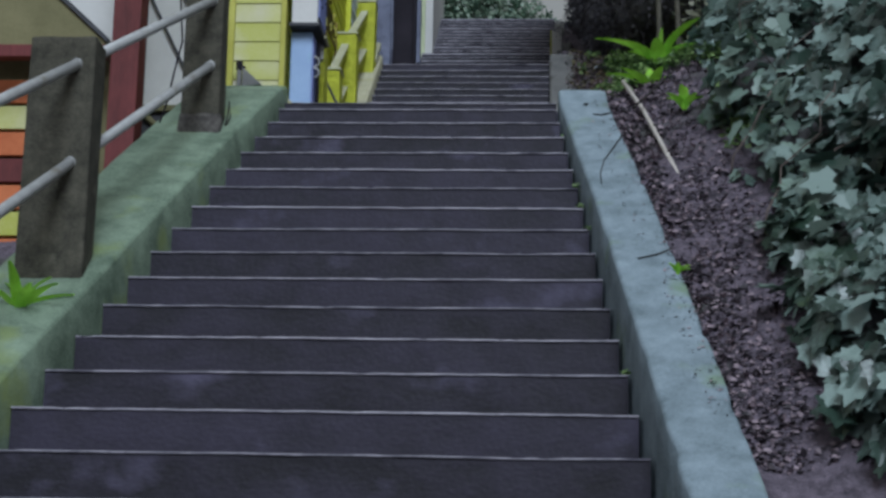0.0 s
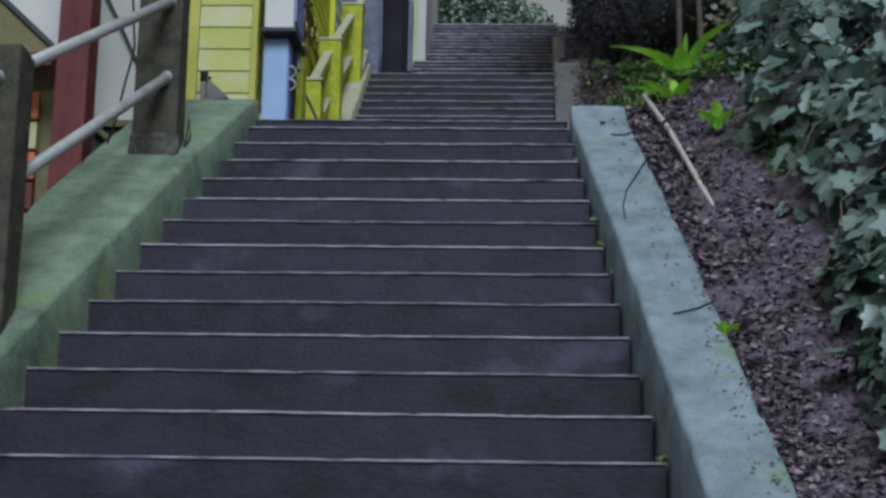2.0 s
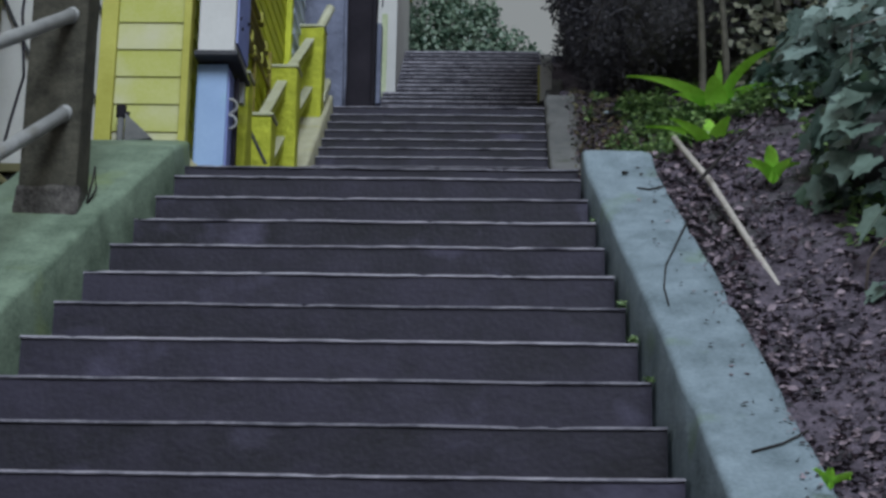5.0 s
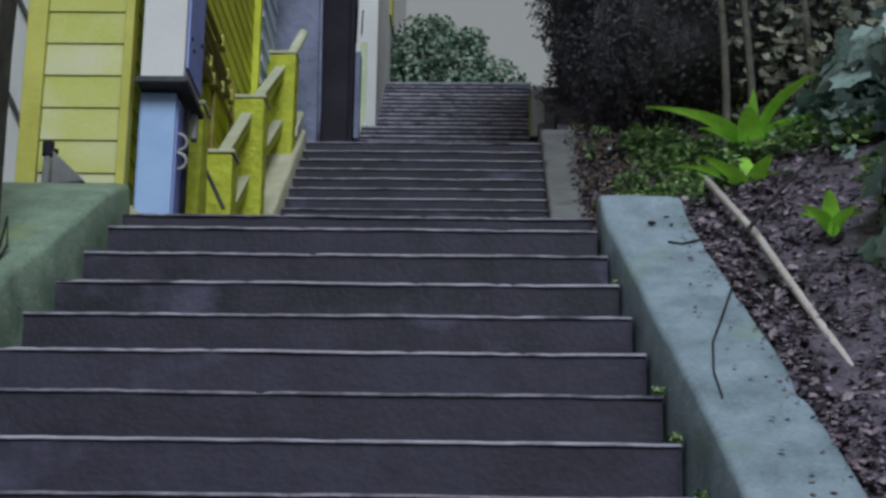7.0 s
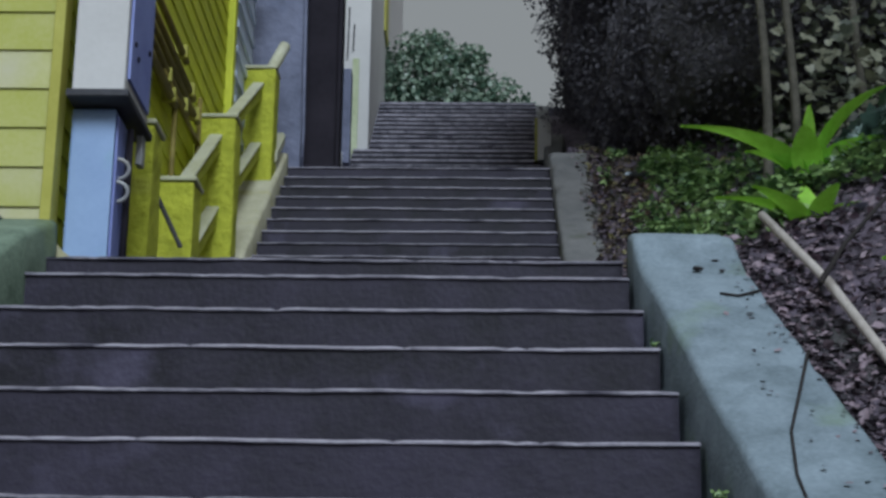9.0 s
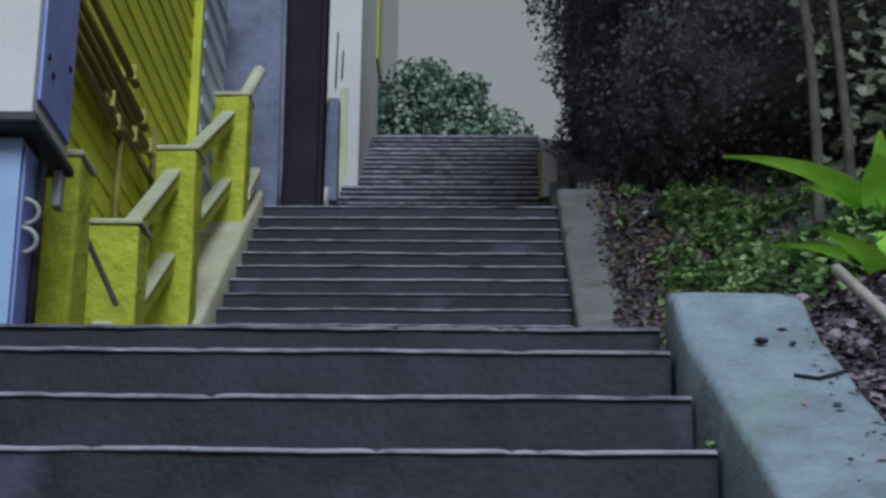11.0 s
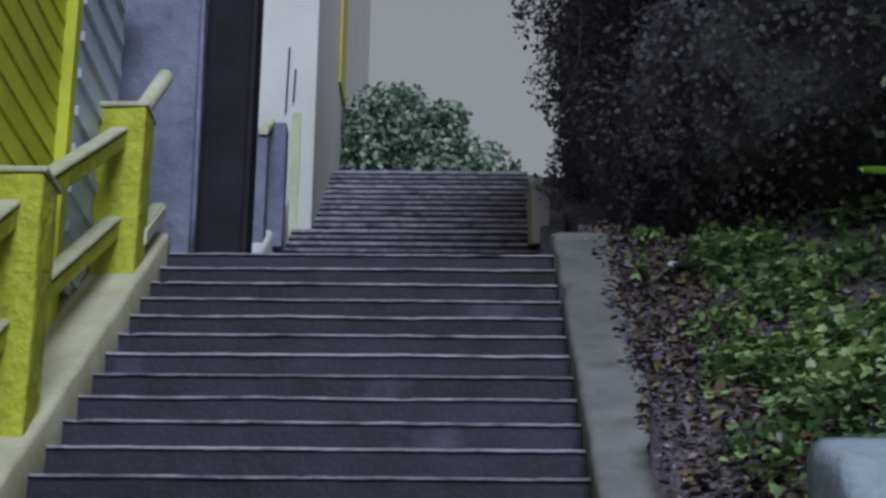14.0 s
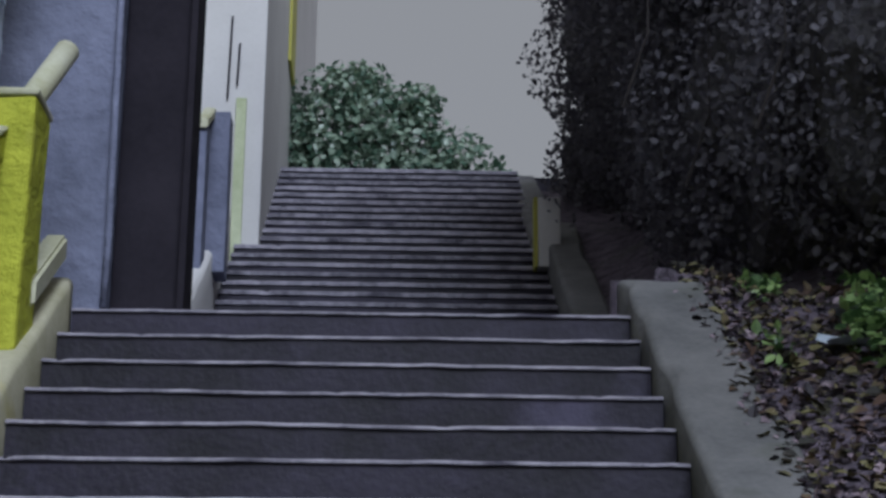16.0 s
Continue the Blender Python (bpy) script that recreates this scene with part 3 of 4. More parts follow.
def grey_post():
    p = thing("gate_post", "blue-grey stucco gate post with a pale sloping rail stub", "gate post")
    part("post", box(-1.52, -1.405, 15.4, 15.6, 5.0, 6.1, 0.012, cuts=2, rough=0.006), GREY, p)
    part("post", box(-1.46, -1.31, 15.75, 15.95, 5.3, 6.3, 0.012, cuts=2, rough=0.006), GREY, p)
    part("rail", prism([(15.38, 6.1), (15.8, 6.34), (15.8, 6.28), (15.38, 6.04)], -1.47, -1.4, 0.008), CAP, p, "rail top coloured pale as sky-lit")


grey_post()


def white_house():
    w = thing("house", "white rendered house beside the topmost steps", "house")
    part("wall", box(-5, -1.215, 17.02, 24, 5.5, 12, 0.01), WHITE, w)
    part("roof", box(-5.1, -1.2, 16.98, 24.1, 12, 12.15, 0.02), OLIVE, w)
    part("corner_board", box(-1.4, -1.33, 16.985, 17.02, 5.7, 6.9, 0.004), STRIP, w, "yellow-green corner strip")
    part("window_trim", box(-1.215, -1.19, 19.3, 19.9, 8.2, 9.4, 0.005), TRIM, w)
    for x0, x1, z0, z1 in ((-1.46, -1.45, 6.9, 7.5), (-1.4, -1.392, 7.0, 7.3), (-1.5, -1.492, 6.5, 6.75)):
        part("cable", tube([(x0, 17.0, z0), (x1, 17.0, z1)], 0.008, 6), DARK, w)


white_house()


def left_background():
    r = thing("timber_post", "red-brown painted timber post below the neighbouring house", "post")
    part("shaft", box(-3.2, -2.96, 5.85, 6.12, -0.6, 4.6, 0.012, cuts=2, rough=0.004), RED, r)
    part("base", box(-3.23, -2.93, 5.82, 6.15, -0.9, 0.3, 0.012), RED, r)
    n = thing("house", "neighbouring house with olive eaves and orange boards", "house")
    part("wall", box(-9, -3.34, 6.6, 7.5, -1.5, 4.2), OLIVE, n)
    part("panel", box(-4.6, -3.345, 6.54, 6.597, 2.26, 4.1, 0.004), WHITE, n, "white painted gable panel")
    part("eave", slab([(-8.0, 2.22), (-3.36, 2.22), (-3.36, 2.26), (-5.2, 3.95), (-8.0, 4.6)], 6.25, 6.5), OLIVE, n)
    part("fascia", slab([(-3.33, 2.24), (-3.33, 2.29), (-5.2, 4.01), (-5.2, 3.95)], 6.22, 6.53), SHADE, n, "dark sloping roof edge")
    part("beam", box(-5.2, -3.32, 6.12, 6.25, 2.08, 2.19, 0.008), RED, n)
    for i in range(9):
        part("board", box(-5.6, -3.5, 6.5, 6.56, 2.02 - 0.24 * (i + 1), 2.02 - 0.24 * i - 0.03, 0.006), (ORANGE, CREAM, ORANGE, RED)[i % 4], n)
    for i in range(3):
        a = Vector((-3.3 + 0.5 * i, 7.5, 2.0 - 0.25 * i))
        part("brace", tube([a, a + Vector((0.9, 0.2, -0.75))], 0.03, 8), OLIVE, n)


left_background()


def corner_clutter():
    """Small hardware where the low wall ends at the house corner."""
    p = thing("standpipe", "short grey pipe with a black fitting at the house corner", "pipe")
    part("pipe", tube([(-2.13, 6.03, 1.66), (-2.13, 6.03, 1.95)], 0.02, 12), KERB_R, p, smooth=True)
    part("fitting", tube([(-2.13, 6.03, 1.93), (-2.13, 6.03, 2.0)], 0.03, 12), DARK, p, "black fitting")
    part("spout", tube([(-2.13, 6.03, 1.95), (-2.08, 6.02, 1.95)], 0.014, 10), DARK, p, smooth=True)
    for name, label, m, y0, y1, tri in (
            ("concrete_slab", "grey triangular slab leaning at the wall's end", KERB_R, 6.0, 6.045, ((-2.1, 1.77), (-1.93, 1.79), (-2.1, 1.95))),
            ("concrete_wedge", "pale concrete wedge between wall and utility box", KERB_Y, 6.075, 6.16, ((-1.79, 1.5), (-1.6, 1.5), (-1.6, 1.61), (-1.7, 1.67), (-1.79, 1.79)))):
        tagged(finish(slab(tri, y0, y1, 0.006), name, m), label, "concrete piece")


corner_clutter()


# ---- hillside planting ----
rng = np.random.default_rng(5)


def wall_top(y):
    """Height of the top of the low wall beside the bank."""
    return flight1(y) + interp(y, [(1.4, 0.36), (2.5, 0.32), (3.8, 0.25), (4.65, 0.17), (5.5, 0.1)])


def leaf_litter():
    n = 24000
    y = rng.uniform(0.8, 9.0, n)
    x = 0.97 + np.abs(rng.normal(0, 0.42, n)) + 0.105 * np.maximum(0, 5.615 - y)
    k = rng.random(n) < 0.25
    x[k] = 0.72 + np.abs(rng.normal(0, 0.45, k.sum()))
    y[k] = rng.uniform(6.2, 12.4, k.sum())
    keep = np.array([noise.noise(Vector((a * 3.2, b * 2.6, 4))) > -0.62 + 0.4 * h for a, b, h in zip(x, y, rng.random(n))])
    x, y = x[keep], y[keep]
    n = len(x)
    p = np.array([(a, b, ground_height(a, b) + 0.012) for a, b in zip(x, y)])
    ob = leaves("leaf_litter", p, scatter_ways(n, rng) * (1, 1, 0.35), np.array([0, -0.5, 1.0]) + rng.normal(0, 0.45, (n, 3)), 0.013 + 0.05 * rng.random(n) ** 2.2, LITTER, fold=0.25)
    tagged(ob, "brown fallen leaves over the soil beside the wall", "leaf litter", kind="stuff")
    n = 5600
    x = 0.72 + rng.gamma(1.6, 0.36, n)
    y = rng.uniform(8.0, 12.6, n)
    p = np.array([(a, b, ground_height(a, b) + 0.02) for a, b in zip(x, y)])
    ob = leaves("leaf_litter", p, scatter_ways(n, rng) * (1, 1, 0.4), np.array([0, -0.6, 1.0]) + rng.normal(0, 0.4, (n, 3)), 0.014 + 0.055 * rng.random(n) ** 2.5, LITTER_MIX, fold=0.35)
    tagged(ob, "yellow, brown and olive leaves beside the upper kerb", "leaf litter", kind="stuff")
    n = 60
    y = rng.uniform(1.5, 5.7, n)
    x = rng.uniform(0.75, 0.96, n) + 0.108 * np.maximum(0, 5.615 - y)
    p = np.array([(a, b, wall_top(b) + 0.008) for a, b in zip(x, y)])
    ob = leaves("leaf_litter", p, scatter_ways(n, rng) * (1, 1, 0.2), np.tile((0, -0.55, 1.0), (n, 1)), rng.uniform(0.012, 0.04, n), LITTER, fold=0.2)
    tagged(ob, "small dry leaves lying on the concrete wall", "leaf litter", kind="stuff")
    edge = []
    for y in rng.uniform(8.6, 12.3, 420):
        edge.append((0.835 - 0.1 * rng.random() ** 2.5, y, 1.78 + (y - 8.5) * 0.6474 + 0.01))
    for y in np.concatenate([rng.uniform(0.8, 5.6, 190), rng.uniform(1.0, 3.0, 110)]):
        edge.append((0.972 + 0.108 * flare(y) - (0.17 if y < 2.6 else 0.09) * rng.random() ** 2.5, y, wall_top(y) + 0.01))
    p = np.array(edge)
    n = len(p)
    ob = leaves("leaf_litter", p, scatter_ways(n, rng) * (1, 1, 0.2), np.tile((0, -0.55, 1.0), (n, 1)) + rng.normal(0, 0.15, (n, 3)), rng.uniform(0.012, 0.032, n), LITTER, fold=0.2)
    tagged(ob, "dry leaves drifting over the outer edge of the walls", "leaf litter", kind="stuff")
    for x, y, s, turn in ((1.05, 11.5, 0.2, 0.2), (1.35, 11.8, 0.22, 2.6), (1.6, 11.6, 0.18, 1.4), (1.2, 10.6, 0.13, 2.0), (1.75, 11.0, 0.17, 0.7), (1.45, 9.9, 0.12, 4.0), (1.0, 9.5, 0.1, 5.2), (1.5, 6.0, 0.1, 1.1)):
        one = leaves("fallen_leaf", [(x, y, ground_height(x, y) + 0.05)], [(math.cos(turn), math.sin(turn), 0.1)], [(0.0, -0.3, 1.0)], np.array([s]), PALE_LEAF, LEAF_IVY, fold=0.3)
        tagged(one, "large pale fallen leaf lying on the litter, tinted as reflected sky", "leaf", "pale fallen leaves")
    n = 150
    i = rng.integers(0, 12, n)
    d = np.array([run(j) for j in i])
    p = np.stack([rng.uniform(-1.6, 0.5, n), 5.615 - d + rng.uniform(0.06, 0.22, n), 1.458 - 0.74 * d + 0.006], 1)
    ob = leaves("leaf_litter", p, scatter_ways(n, rng) * (1, 1, 0.1), np.tile((0, 0, 1.0), (n, 1)), rng.uniform(0.015, 0.04, n), LITTER, fold=0.2)
    tagged(ob, "a few dry leaves scattered on the steps", "leaf litter", kind="stuff")


leaf_litter()


def mass(rng, n, centre, radii, shell=0.35):
    d = rng.normal(size=(n, 3))
    d /= np.linalg.norm(d, axis=1)[:, None]
    r = 1 - shell * rng.random(n) ** 1.5
    return np.array(centre) + d * r[:, None] * np.array(radii), d


def ivy():
    """The ivy bank: clumps of large lobed leaves on stems over the soil."""
    clumps = [(2.45, 4.1, 0.58, 0.62, 0.8, 0.75), (2.4, 3.2, -0.21, 0.5, 0.7, 0.6), (2.15, 5.0, 1.36, 0.42, 0.7, 0.5), (2.64, 5.7, 1.91, 0.7, 0.9, 0.6), (2.7, 2.3, -0.81, 0.5, 0.7, 0.6), (3.09, 4.2, 1.32, 0.7, 1.1, 0.8), (3.07, 3.0, 0.55, 0.6, 0.9, 0.7), (2.64, 6.9, 2.62, 0.8, 0.9, 0.45), (3.46, 5.4, 2.4, 0.9, 1.2, 0.7), (2.31, 2.65, -0.47, 0.42, 0.6, 0.45), (2.36, 1.7, -1.06, 0.45, 0.6, 0.5), (2.56, 0.8, -1.65, 0.5, 0.7, 0.6), (2.99, 1.4, -0.79, 0.6, 0.9, 0.7), (2.15, 2.95, -0.25, 0.28, 0.4, 0.32), (2.18, 2.1, -0.88, 0.3, 0.45, 0.34), (2.25, 1.2, -1.51, 0.34, 0.5, 0.36)]
    bush = thing("ivy_bank", "dense dark ivy with large glossy lobed leaves", "ivy")
    places, ways, ups, sizes = [], [], [], []
    for cx, cy, cz, rx, ry, rz in clumps:
        n = int(600 * rx * ry / 0.5)
        p, d = mass(rng, n, (cx, cy, cz), (rx, ry, rz), 0.5)
        keep = np.array([q[2] > ground_height(q[0], q[1]) for q in p])
        p, d = p[keep], d[keep]
        places.append(p)
        ups.append(d * 0.7 + np.array([-0.35, -0.55, 0.75]) + rng.normal(0, 0.5, p.shape))
        ways.append(np.array([-0.35, -0.5, -0.75]) + rng.normal(0, 0.5, p.shape))
        sizes.append(0.09 + 0.17 * rng.random(len(p)) ** 1.6)
        # Added filler blob inside the leaves.
        core = bmesh.new()
        bmesh.ops.create_icosphere(core, subdivisions=3, radius=1)
        for v in core.verts:
            v.co = Vector((cx + v.co.x * rx * 0.62, cy + v.co.y * ry * 0.62, cz + v.co.z * rz * 0.62)) * 1.0
            v.co += v.co.normalized() * 0.06 * noise.noise(v.co * 4)
        part("shaded_core", core, CORE, bush)
    place, way, up, size = (np.concatenate(v) for v in (places, ways, ups, sizes))
    near = np.flatnonzero((place[:, 0] < 2.25) & (place[:, 1] > 1.6) & (place[:, 1] < 5.4) & (up[:, 1] < -0.3))
    near = rng.permutation(near)[:290]
    rest = np.setdiff1d(np.arange(len(place)), near)
    leaves("foliage", place[rest], way[rest], up[rest], size[rest], IVY, LEAF_IVY, bush)
    kinds = []
    for bend in (0.06, 0.14, 0.24):
        model = leaves("leaf", [(0, 0, 0)], [(0, 1, 0)], [(0, 0, 1)], np.array([1.0]), IVY_LEAF, LEAF_IVY, fold=bend)
        kinds.append(model.data)
        bpy.data.objects.remove(model)
    for k, i in enumerate(near):
        w = Vector(way[i]).normalized()
        side = w.cross(Vector(up[i])).normalized()
        u = side.cross(w)
        leaf = new("leaf", kinds[k % 3])
        m = Matrix((side * size[i], w * size[i], u * size[i])).transposed().to_4x4()
        m.translation = place[i]
        leaf.matrix_world = m
        leaf.parent = bush
    r = random.Random(3)
    for i in range(9):
        y = r.uniform(2.2, 5.6)
        x = r.uniform(1.62, 2.0)
        x += 0.105 * flare(y)
        z = ground_height(x, y)
        pts = [(x + 0.10 * k * r.uniform(0.2, 1), y + 0.05 * k * r.uniform(-1, 1), z + 0.16 * k) for k in range(7)]
        part("stem", tube(pts, 0.008, 6, taper=0.004), STEM, bush, smooth=True)
    n = 17000
    x = 0.98 + rng.gamma(1.8, 0.5, n)
    y = rng.uniform(6.2, 12.0, n)
    k = rng.random(n) < 0.2
    x[k], y[k] = 1.75 + rng.gamma(2, 0.3, k.sum()), rng.uniform(4.4, 6.6, k.sum())
    keep = np.array([noise.noise(Vector((a * 1.6, b * 1.6, 2))) > (-0.22 if b < 8.2 else -0.02) for a, b in zip(x, y)])
    x, y = x[keep], y[keep]
    p = np.array([(a, b, ground_height(a, b) + 0.03 + 0.1 * h) for a, b, h in zip(x, y, rng.random(len(x)))])
    ob = leaves("ground_ivy", p, np.array([-0.2, -0.8, -0.1]) + rng.normal(0, 0.6, p.shape), np.array([-0.1, -0.35, 1.0]) + rng.normal(0, 0.3, p.shape), rng.uniform(0.03, 0.065, len(x)), IVY_LOW, LEAF_IVY)
    tagged(ob, "low green ivy creeping over the upper bank", "ground cover", kind="stuff")
    n = 5000
    x, y = 0.86 + rng.gamma(1.5, 0.35, n), rng.uniform(8.4, 12.5, n)
    keep = np.array([noise.noise(Vector((a * 3.1, b * 2.4, 6))) > 0.08 for a, b in zip(x, y)])
    p = np.array([(a, b, ground_height(a, b) + 0.02 + 0.05 * h) for a, b, h in zip(x[keep], y[keep], rng.random(keep.sum()))])
    ob = leaves("ground_ivy", p, np.array([-0.2, -0.7, 0.0]) + rng.normal(0, 0.7, p.shape), np.array([-0.1, -0.4, 1.0]) + rng.normal(0, 0.4, p.shape), 0.02 + 0.045 * rng.random(len(p)) ** 1.5, IVY_LOW, LEAF_OVAL)
    tagged(ob, "small green seedlings and moss between the fallen leaves", "ground cover", kind="stuff")
    n = 5200
    x, y = rng.uniform(1.75, 4.6, n), rng.uniform(5.9, 10.2, n)
    p = np.array([(a, b, ground_height(a, b) + 0.06 + 0.22 * h) for a, b, h in zip(x, y, rng.random(n))])
    ob = leaves("ground_ivy", p, np.array([-0.2, -0.8, -0.1]) + rng.normal(0, 0.6, p.shape), np.array([-0.1, -0.35, 1.0]) + rng.normal(0, 0.4, p.shape), rng.uniform(0.05, 0.1, n), IVY, LEAF_IVY)
    tagged(ob, "blue-green ivy with glinting leaves over the bank", "ground cover", kind="stuff")


ivy()


def strap_plant(label, base, blades, size, seed):
    r = random.Random(seed)
    p = thing("strap_leaf_plant", label, "plant", "bright green plants on the bank")
    for lean, turn, length in blades:
        bm = bmesh.new()
        rows = []
        way = Vector((math.cos(turn), math.sin(turn), 0))
        side = Vector((-math.sin(turn), math.cos(turn), 0))
        for i in range(10):
            s = i / 9
            out = lean * length * s * (0.45 + 0.75 * s)
            up = length * (s - 0.5 * lean * s * s)
            width = 0.064 * size * math.sin(math.pi * min(1, 0.12 + 0.88 * s)) ** 0.8 + 0.006
            c = Vector(base) + way * out + Vector((0, 0, up))
            face = side * 0.75 + Vector((0.6, 0, 0))
            face.normalize()
            rows.append([bm.verts.new(c - face * width + Vector((0, 0, 0.012))), bm.verts.new(c), bm.verts.new(c + face * width + Vector((0, 0, 0.012)))])
        for a, b in zip(rows, rows[1:]):
            for k in range(2):
                bm.faces.new((a[k], a[k + 1], b[k + 1], b[k]))
        part("leaf", bm, LIME, p, smooth=True)


strap_plant("bright lime strap-leaved plant growing in the ivy", (1.47, 6.8, 2.2), [(0.5, 0.3, 0.7), (0.9, 3.1, 0.52), (0.18, 1.2, 0.46), (0.75, 0.1, 0.4), (0.75, 2.7, 0.32), (0.5, 4.5, 0.3)], 1.0, 1)
strap_plant("small lime strap-leaved plant at the wall's end", (1.36, 6.2, 1.78), [(0.8, 0.3, 0.3), (0.9, 2.9, 0.36), (0.3, 1.6, 0.3), (0.8, 3.6, 0.3), (0.6, 5.2, 0.26), (0.9, 2.2, 0.3)], 0.7, 2)
strap_plant("lime seedling in the bare soil", (1.56, 5.2, 1.32), [(0.7, 0.4, 0.2), (0.7, 2.4, 0.2), (0.3, 1.4, 0.26), (0.8, 3.7, 0.18), (0.7, 5.4, 0.16), (0.4, 4.4, 0.22)], 0.5, 3)
strap_plant("light green weed on the wall behind the post", (-2.72, 2.2, -0.95), [(0.9, 0.2, 0.3), (0.8, 5.8, 0.32), (0.5, 1.0, 0.4), (0.7, 3.4, 0.34), (0.4, 4.6, 0.4), (0.9, 5.2, 0.3), (0.6, 2.2, 0.38)], 0.5, 4)
strap_plant("tuft of grass on the wall's foot", (1.27, 2.3, -0.62), [(0.9, 0.2, 0.07), (0.8, 5.8, 0.08), (0.5, 3.0, 0.09), (0.7, 3.9, 0.07), (0.4, 4.6, 0.08)], 0.18, 5)


def pole_and_twigs():
    tagged(finish(tube([(1.11, 5.9, 1.79), (1.24, 5.3, 1.36), (1.35, 4.8, 0.93), (1.49, 4.1, 0.36)], 0.018, 10), "wooden_pole", POLE, smooth=True),
           "bleached thin pole lying along the leafy soil", "pole")

    def top(x, y):
        return (x + 0.108 * flare(y), y, wall_top(y) + 0.008)
    tagged(finish(tube([top(0.96, 4.75), top(0.86, 4.5), top(0.74, 4.2), top(0.68, 3.95), top(0.66, 3.75)], 0.006, 7, taper=0.003), "twig", TWIG, smooth=True),
           "dark bent twig lying across the wall", "twig", "twigs")
    tagged(finish(tube([top(0.97, 2.75), top(0.85, 2.66), top(0.72, 2.6)], 0.005, 6), "twig", TWIG, smooth=True), "thin straight twig lying on the wall", "twig", "twigs")
    tagged(finish(tube([top(0.95, 5.25), top(0.86, 5.2), top(0.8, 5.22)], 0.005, 6), "twig", TWIG, smooth=True), "thin straight twig lying on the wall", "twig", "twigs")
    tagged(finish(tube([(1.15, 5.0, 1.28), (1.3, 5.3, 1.5), (1.6, 5.5, 1.85)], 0.012, 7, taper=0.006), "twig", TWIG, smooth=True), "fallen branch across the soil", "twig", "twigs")
    pebble = bmesh.new()
    bmesh.ops.create_icosphere(pebble, subdivisions=2, radius=0.016)
    for v in pebble.verts:
        v.co = Vector((v.co.x * 1.3, v.co.y, v.co.z * 0.6)) * (1 + 0.3 * noise.noise(v.co * 40)) + Vector((0.79, 5.42, wall_top(5.42) + 0.02))
    tagged(finish(pebble, "clod", TWIG, smooth=True), "small dark clod of leaves on the wall top", "clod")


pole_and_twigs()


def hedge():
    """The tall dark evergreen that overhangs the right side of the upper flights."""
    h = thing("evergreen_hedge", "tall nearly black evergreen hedge overhanging the stairs", "hedge")
    blobs = [(2.22, 13.8, 5.6, 1.5, 1.6, 1.5), (1.92, 13.8, 7.3, 1.85, 1.8, 1.6), (2.22, 12.3, 5.2, 1.25, 1.2, 1.2), (2.72, 11.8, 6.6, 1.6, 1.4, 1.4), (2.22, 15.6, 6.6, 1.5, 1.6, 1.3), (1.77, 14.6, 8.8, 1.75, 1.9, 1.5), (3.52, 11.2, 5.3, 1.6, 1.3, 1.6), (4.72, 10.8, 5.2, 1.7, 1.3, 2.0), (3.62, 11.5, 7.4, 2.0, 1.5, 1.5), (6.12, 10.5, 5.6, 1.8, 1.4, 2.4), (1.6, 17.4, 7.6, 0.95, 1.2, 1.0), (2.22, 13.0, 9.6, 2.2, 1.9, 1.6), (1.64, 16.2, 6.4, 0.7, 1.0, 0.75), (1.57, 15.0, 5.6, 0.6, 0.9, 0.65), (1.32, 18.0, 6.95, 0.52, 0.95, 0.6)]
    places, ups = [], []
    for cx, cy, cz, rx, ry, rz in blobs:
        # Added filler blob keeps light from passing through the foliage.
        core = bmesh.new()
        bmesh.ops.create_icosphere(core, subdivisions=4, radius=1)
        for v in core.verts:
            q = Vector((cx + v.co.x * rx * 0.74, cy + v.co.y * ry * 0.74, cz + v.co.z * rz * 0.74))
            v.co = q + v.co * 0.22 * noise.noise(q * 2.5)
        part("inner_mass", core, CORE, h)
        n = int(13500 * rx * (ry + rz) / 2)
        p, d = mass(rng, n, (cx, cy, cz), (rx, ry, rz), 0.34)
        wob = np.array([noise.noise(Vector(q) * 1.7) for q in p])
        p = p + d * (0.24 * wob)[:, None]
        keep = (d[:, 1] < 0.45) | (d[:, 0] < -0.4)
        places.append(p[keep])
        ups.append(d[keep] + rng.normal(0, 0.5, (keep.sum(), 3)))
    p, u = np.concatenate(places), np.concatenate(ups)
    leaves("foliage", p, np.array([-0.2, -0.3, -0.5]) + rng.normal(0, 0.7, p.shape), u, 0.022 + 0.036 * rng.random(len(p)), HEDGE, LEAF_OVAL, h)
    r = random.Random(8)
    for i in range(14):
        y, z = r.uniform(11.2, 14), r.uniform(4.6, 8.5)
        x = r.uniform(0.5, 2.2)
        part("twig", tube([(x, y, z), (x + 0.1, y - 0.1, z + 0.3), (x + 0.12, y - 0.05, z + 0.75)], 0.008, 6, taper=0.003), TWIG, h)


hedge()


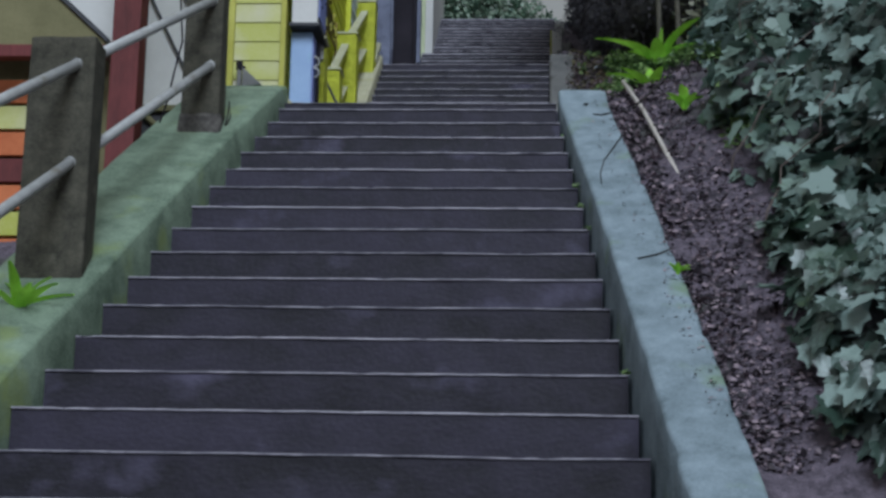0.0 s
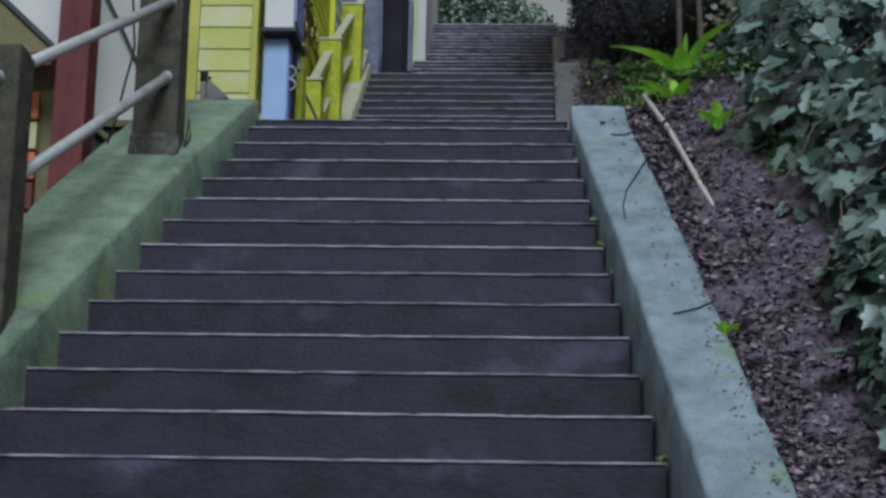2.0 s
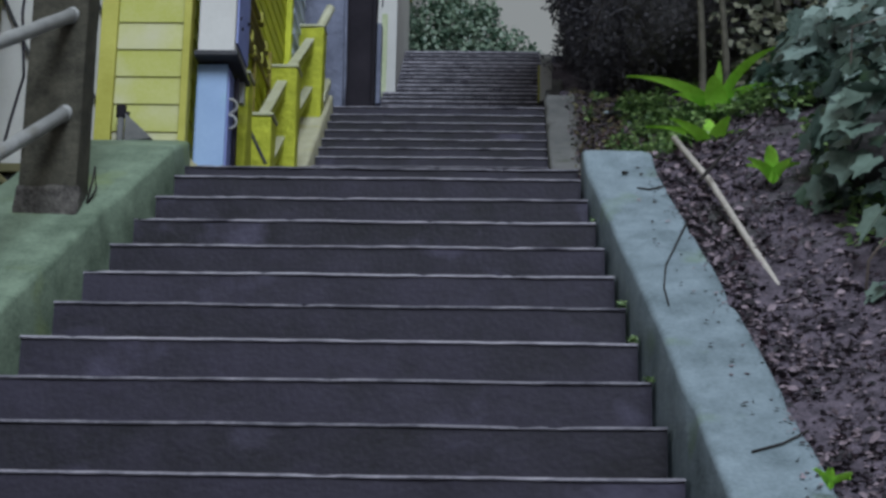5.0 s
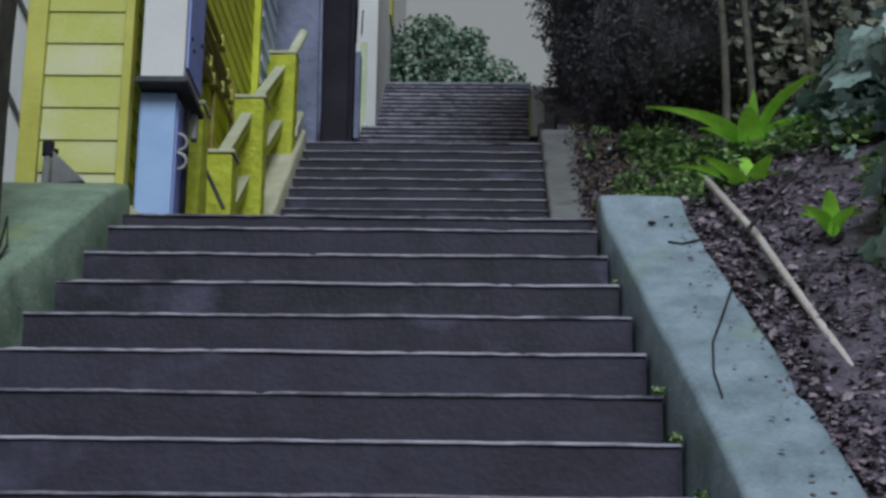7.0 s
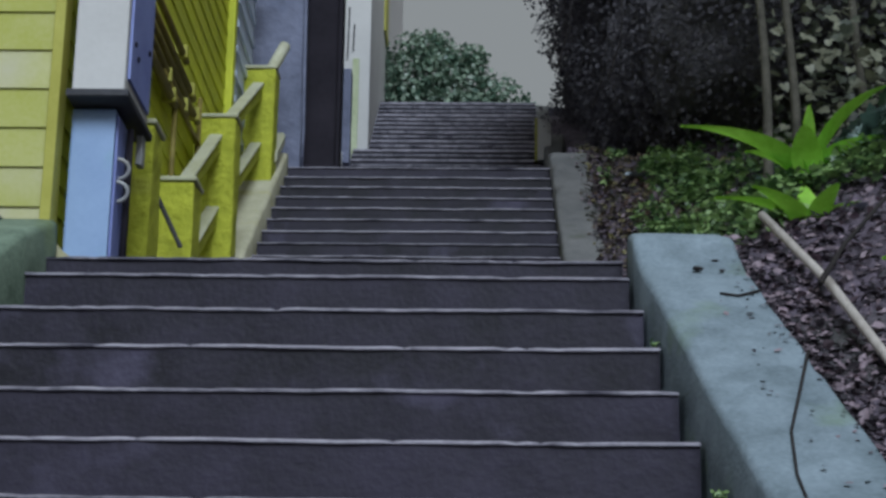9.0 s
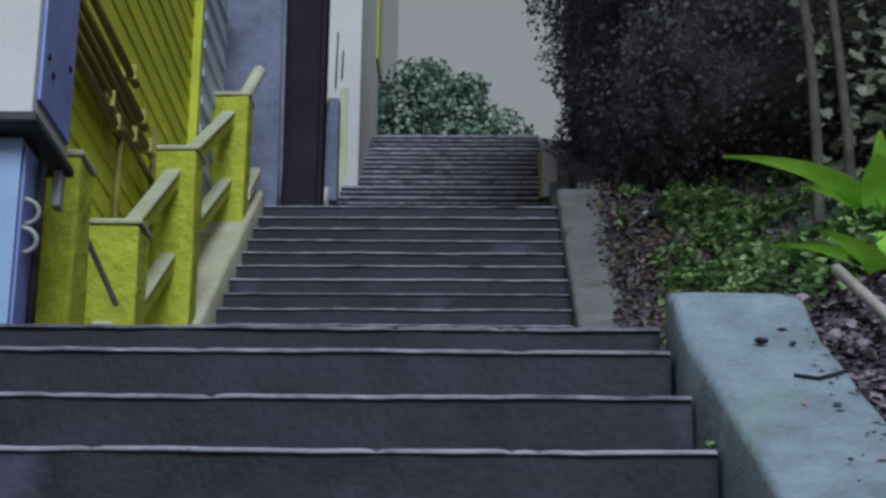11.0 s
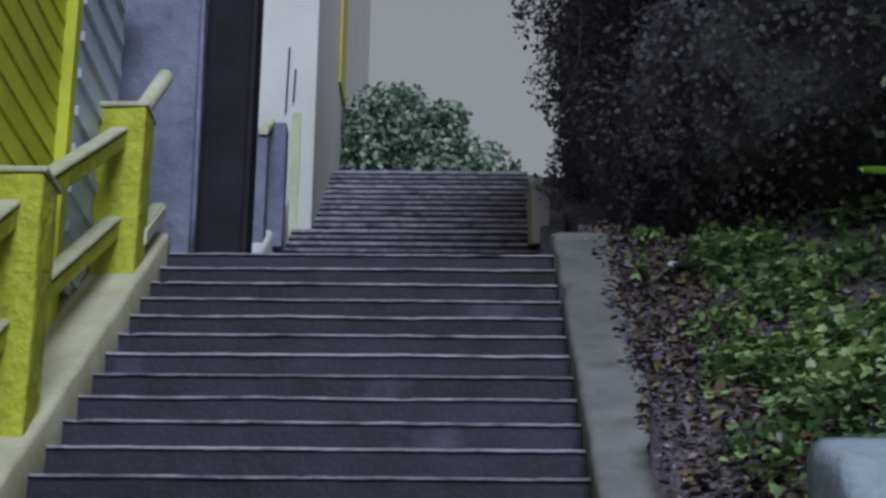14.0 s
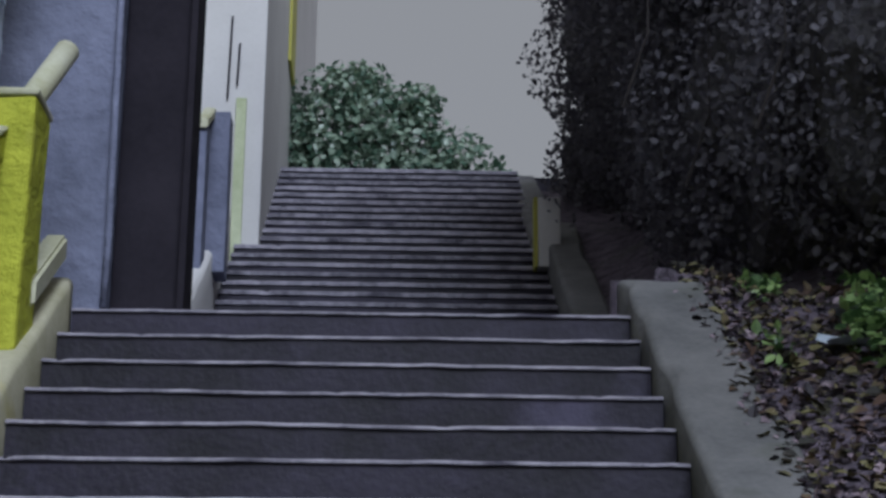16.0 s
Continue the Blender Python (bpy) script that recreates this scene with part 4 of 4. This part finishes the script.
def slim_tree(x, y, height, lean, seed):
    t = thing("slim_tree", "slender pale-barked trunk at the hedge's edge", "tree", "slender trunks on the bank")
    z = ground_height(x, y) - 0.1
    pts = [(x + lean * s + 0.06 * math.sin(5 * s + seed), y + 0.1 * s, z + height * s) for s in [i / 9 for i in range(10)]]
    part("trunk", tube(pts, 0.03, 9, taper=0.015), BARK, t, smooth=True)
    r = random.Random(seed)
    for i in range(4):
        s = r.randint(4, 8)
        a = Vector(pts[s])
        part("limb", tube([a, a + Vector((r.uniform(-0.4, 0.5), r.uniform(-0.3, 0.3), 0.5)), a + Vector((r.uniform(-0.6, 0.8), r.uniform(-0.4, 0.4), 1.0))], 0.016, 6, taper=0.005), BARK, t, smooth=True)
    n = 500
    p, d = mass(rng, n, (pts[-1][0], pts[-1][1], pts[-1][2]), (0.9, 0.9, 0.8), 0.8)
    leaves("crown", p, d * 0.3 + rng.normal(0, 0.6, p.shape), np.array([0, 0, 1.0]) + rng.normal(0, 0.5, p.shape), rng.uniform(0.05, 0.1, n), HEDGE, LEAF_OVAL, t)


for k, (x, y, hgt, lean) in enumerate(((1.56, 8.5, 3.6, -0.1), (1.74, 8.8, 3.9, 0.05), (2.3, 9.3, 3.6, 0.05), (2.75, 9.2, 3.4, 0.25), (3.3, 9.0, 3.6, 0.1))):
    slim_tree(x, y, hgt, lean, k)


def undergrowth():
    """The dark thicket behind the trunks."""
    u = thing("thicket", "dim green undergrowth in the shade of the trees", "undergrowth", kind="stuff")
    n = 5200
    x = rng.uniform(1.9, 6.5, n)
    y = rng.uniform(8.2, 11.0, n)
    p = np.array([(a, b, ground_height(a, b) + 0.1 + 1.5 * h * h) for a, b, h in zip(x, y, rng.random(n))])
    leaves("foliage", p, np.array([0, -0.6, -0.4]) + rng.normal(0, 0.6, p.shape), np.array([-0.1, -0.6, 0.9]) + rng.normal(0, 0.4, p.shape), rng.uniform(0.05, 0.11, n), UNDER, LEAF_IVY, u)


undergrowth()


def top_bush():
    b = thing("bush", "rounded leafy bush at the head of the stairs", "bush")
    blobs = [(-1.0, 20.0, 7.62, 0.4, 0.35, 0.52), (-0.62, 20.0, 7.55, 0.36, 0.35, 0.46), (-0.3, 20.0, 7.4, 0.3, 0.3, 0.32), (-1.22, 20.1, 7.5, 0.22, 0.3, 0.5), (-0.84, 20.0, 7.98, 0.22, 0.2, 0.2), (-0.5, 20.0, 7.86, 0.16, 0.2, 0.17), (-0.04, 20.0, 7.28, 0.2, 0.25, 0.17)]
    pl, up = [], []
    for cx, cy, cz, rx, ry, rz in blobs:
        p, d = mass(rng, int(9000 * rx * rz) + 150, (cx, cy, cz), (rx, ry, rz), 0.7)
        pl.append(p)
        up.append(d + np.array([0, -0.3, 0.5]) + rng.normal(0, 0.4, p.shape))
        for k in range(3):
            a = Vector((cx, cy, 7.05))
            part("stem", tube([a, a + Vector((rng.uniform(-0.1, 0.1), 0, 0.35)), Vector((cx + rng.uniform(-0.2, 0.2), cy, cz + rz * 0.6))], 0.012, 6, taper=0.004), TWIG, b)
    p = (np.concatenate(pl) - (-1.2, 20, 7.1)) * (1.48, 1, 1.3) + (-1.2, 20, 7.1)
    p[:, 2] = np.maximum(p[:, 2], 7.13)
    leaves("foliage", p, np.array([0, -0.5, -0.2]) + rng.normal(0, 0.6, p.shape), np.concatenate(up), rng.uniform(0.05, 0.1, len(p)), BUSH, LEAF_OVAL, b)


top_bush()


def white_marker():
    m = thing("marker_post", "short white and yellow-green post half covered by leaves", "post")
    part("shaft", box(0.57, 0.71, 16.5, 16.62, 5.6, 6.06, 0.008), WHITE, m)
    part("side_face", box(0.545, 0.568, 16.505, 16.615, 5.6, 6.06, 0.003), TRIM, m, "yellow-green painted side")
    n = 34
    p = np.stack([rng.uniform(0.6, 0.84, n), rng.uniform(16.4, 16.48, n), rng.uniform(5.85, 6.25, n)], 1)
    leaves("leaf_spray", p, rng.normal(0, 1, p.shape), np.array([0, -1, 0.3]) + rng.normal(0, 0.3, p.shape), rng.uniform(0.03, 0.06, n), HEDGE, LEAF_OVAL, m)["kind"] = "stuff"


white_marker()


def post_cable():
    c = [(-2.345, 4.66, 2.4), (-2.365, 4.65, 2.05), (-2.335, 4.66, 1.7), (-2.385, 4.65, 1.45), (-2.42, 4.62, 1.2), (-2.46, 4.58, 1.02)]
    tagged(finish(tube(c, 0.008, 7), "cable", DARK, smooth=True), "loose black cable hanging beside the concrete post", "cable")
    c = [(-1.995, 4.78, 1.06), (-1.985, 4.84, 1.2), (-2.0, 4.93, 1.3), (-1.975, 4.88, 1.16), (-1.99, 4.8, 1.07)]
    tagged(finish(tube(c, 0.006, 6), "wire", TWIG, smooth=True), "rusty wire loop at the foot of the post", "wire")


post_cable()


def moss_tufts():
    """Moss at the inner foot of the wall, where it meets the step ends."""
    n = 900
    i = rng.integers(0, 14, n)
    k = rng.random(n)
    d = np.array([run(j) for j in i])
    p = np.stack([0.555 + 0.105 * d - 0.03 * rng.random(n) ** 2, 5.615 - d + 0.05 * k, 1.458 - 0.74 * d + 0.01 + 0.02 * rng.random(n)], 1)
    keep = np.array([noise.noise(Vector((q[1] * 2.3, 5, 0))) > 0.05 for q in p])
    p = p[keep]
    ob = leaves("moss", p, rng.normal(0, 1, p.shape), np.array([-0.5, -0.5, 0.7]) + rng.normal(0, 0.3, p.shape), rng.uniform(0.012, 0.028, len(p)), IVY_LOW)
    tagged(ob, "green moss tufts where steps meet the wall", "moss", kind="stuff")


moss_tufts()
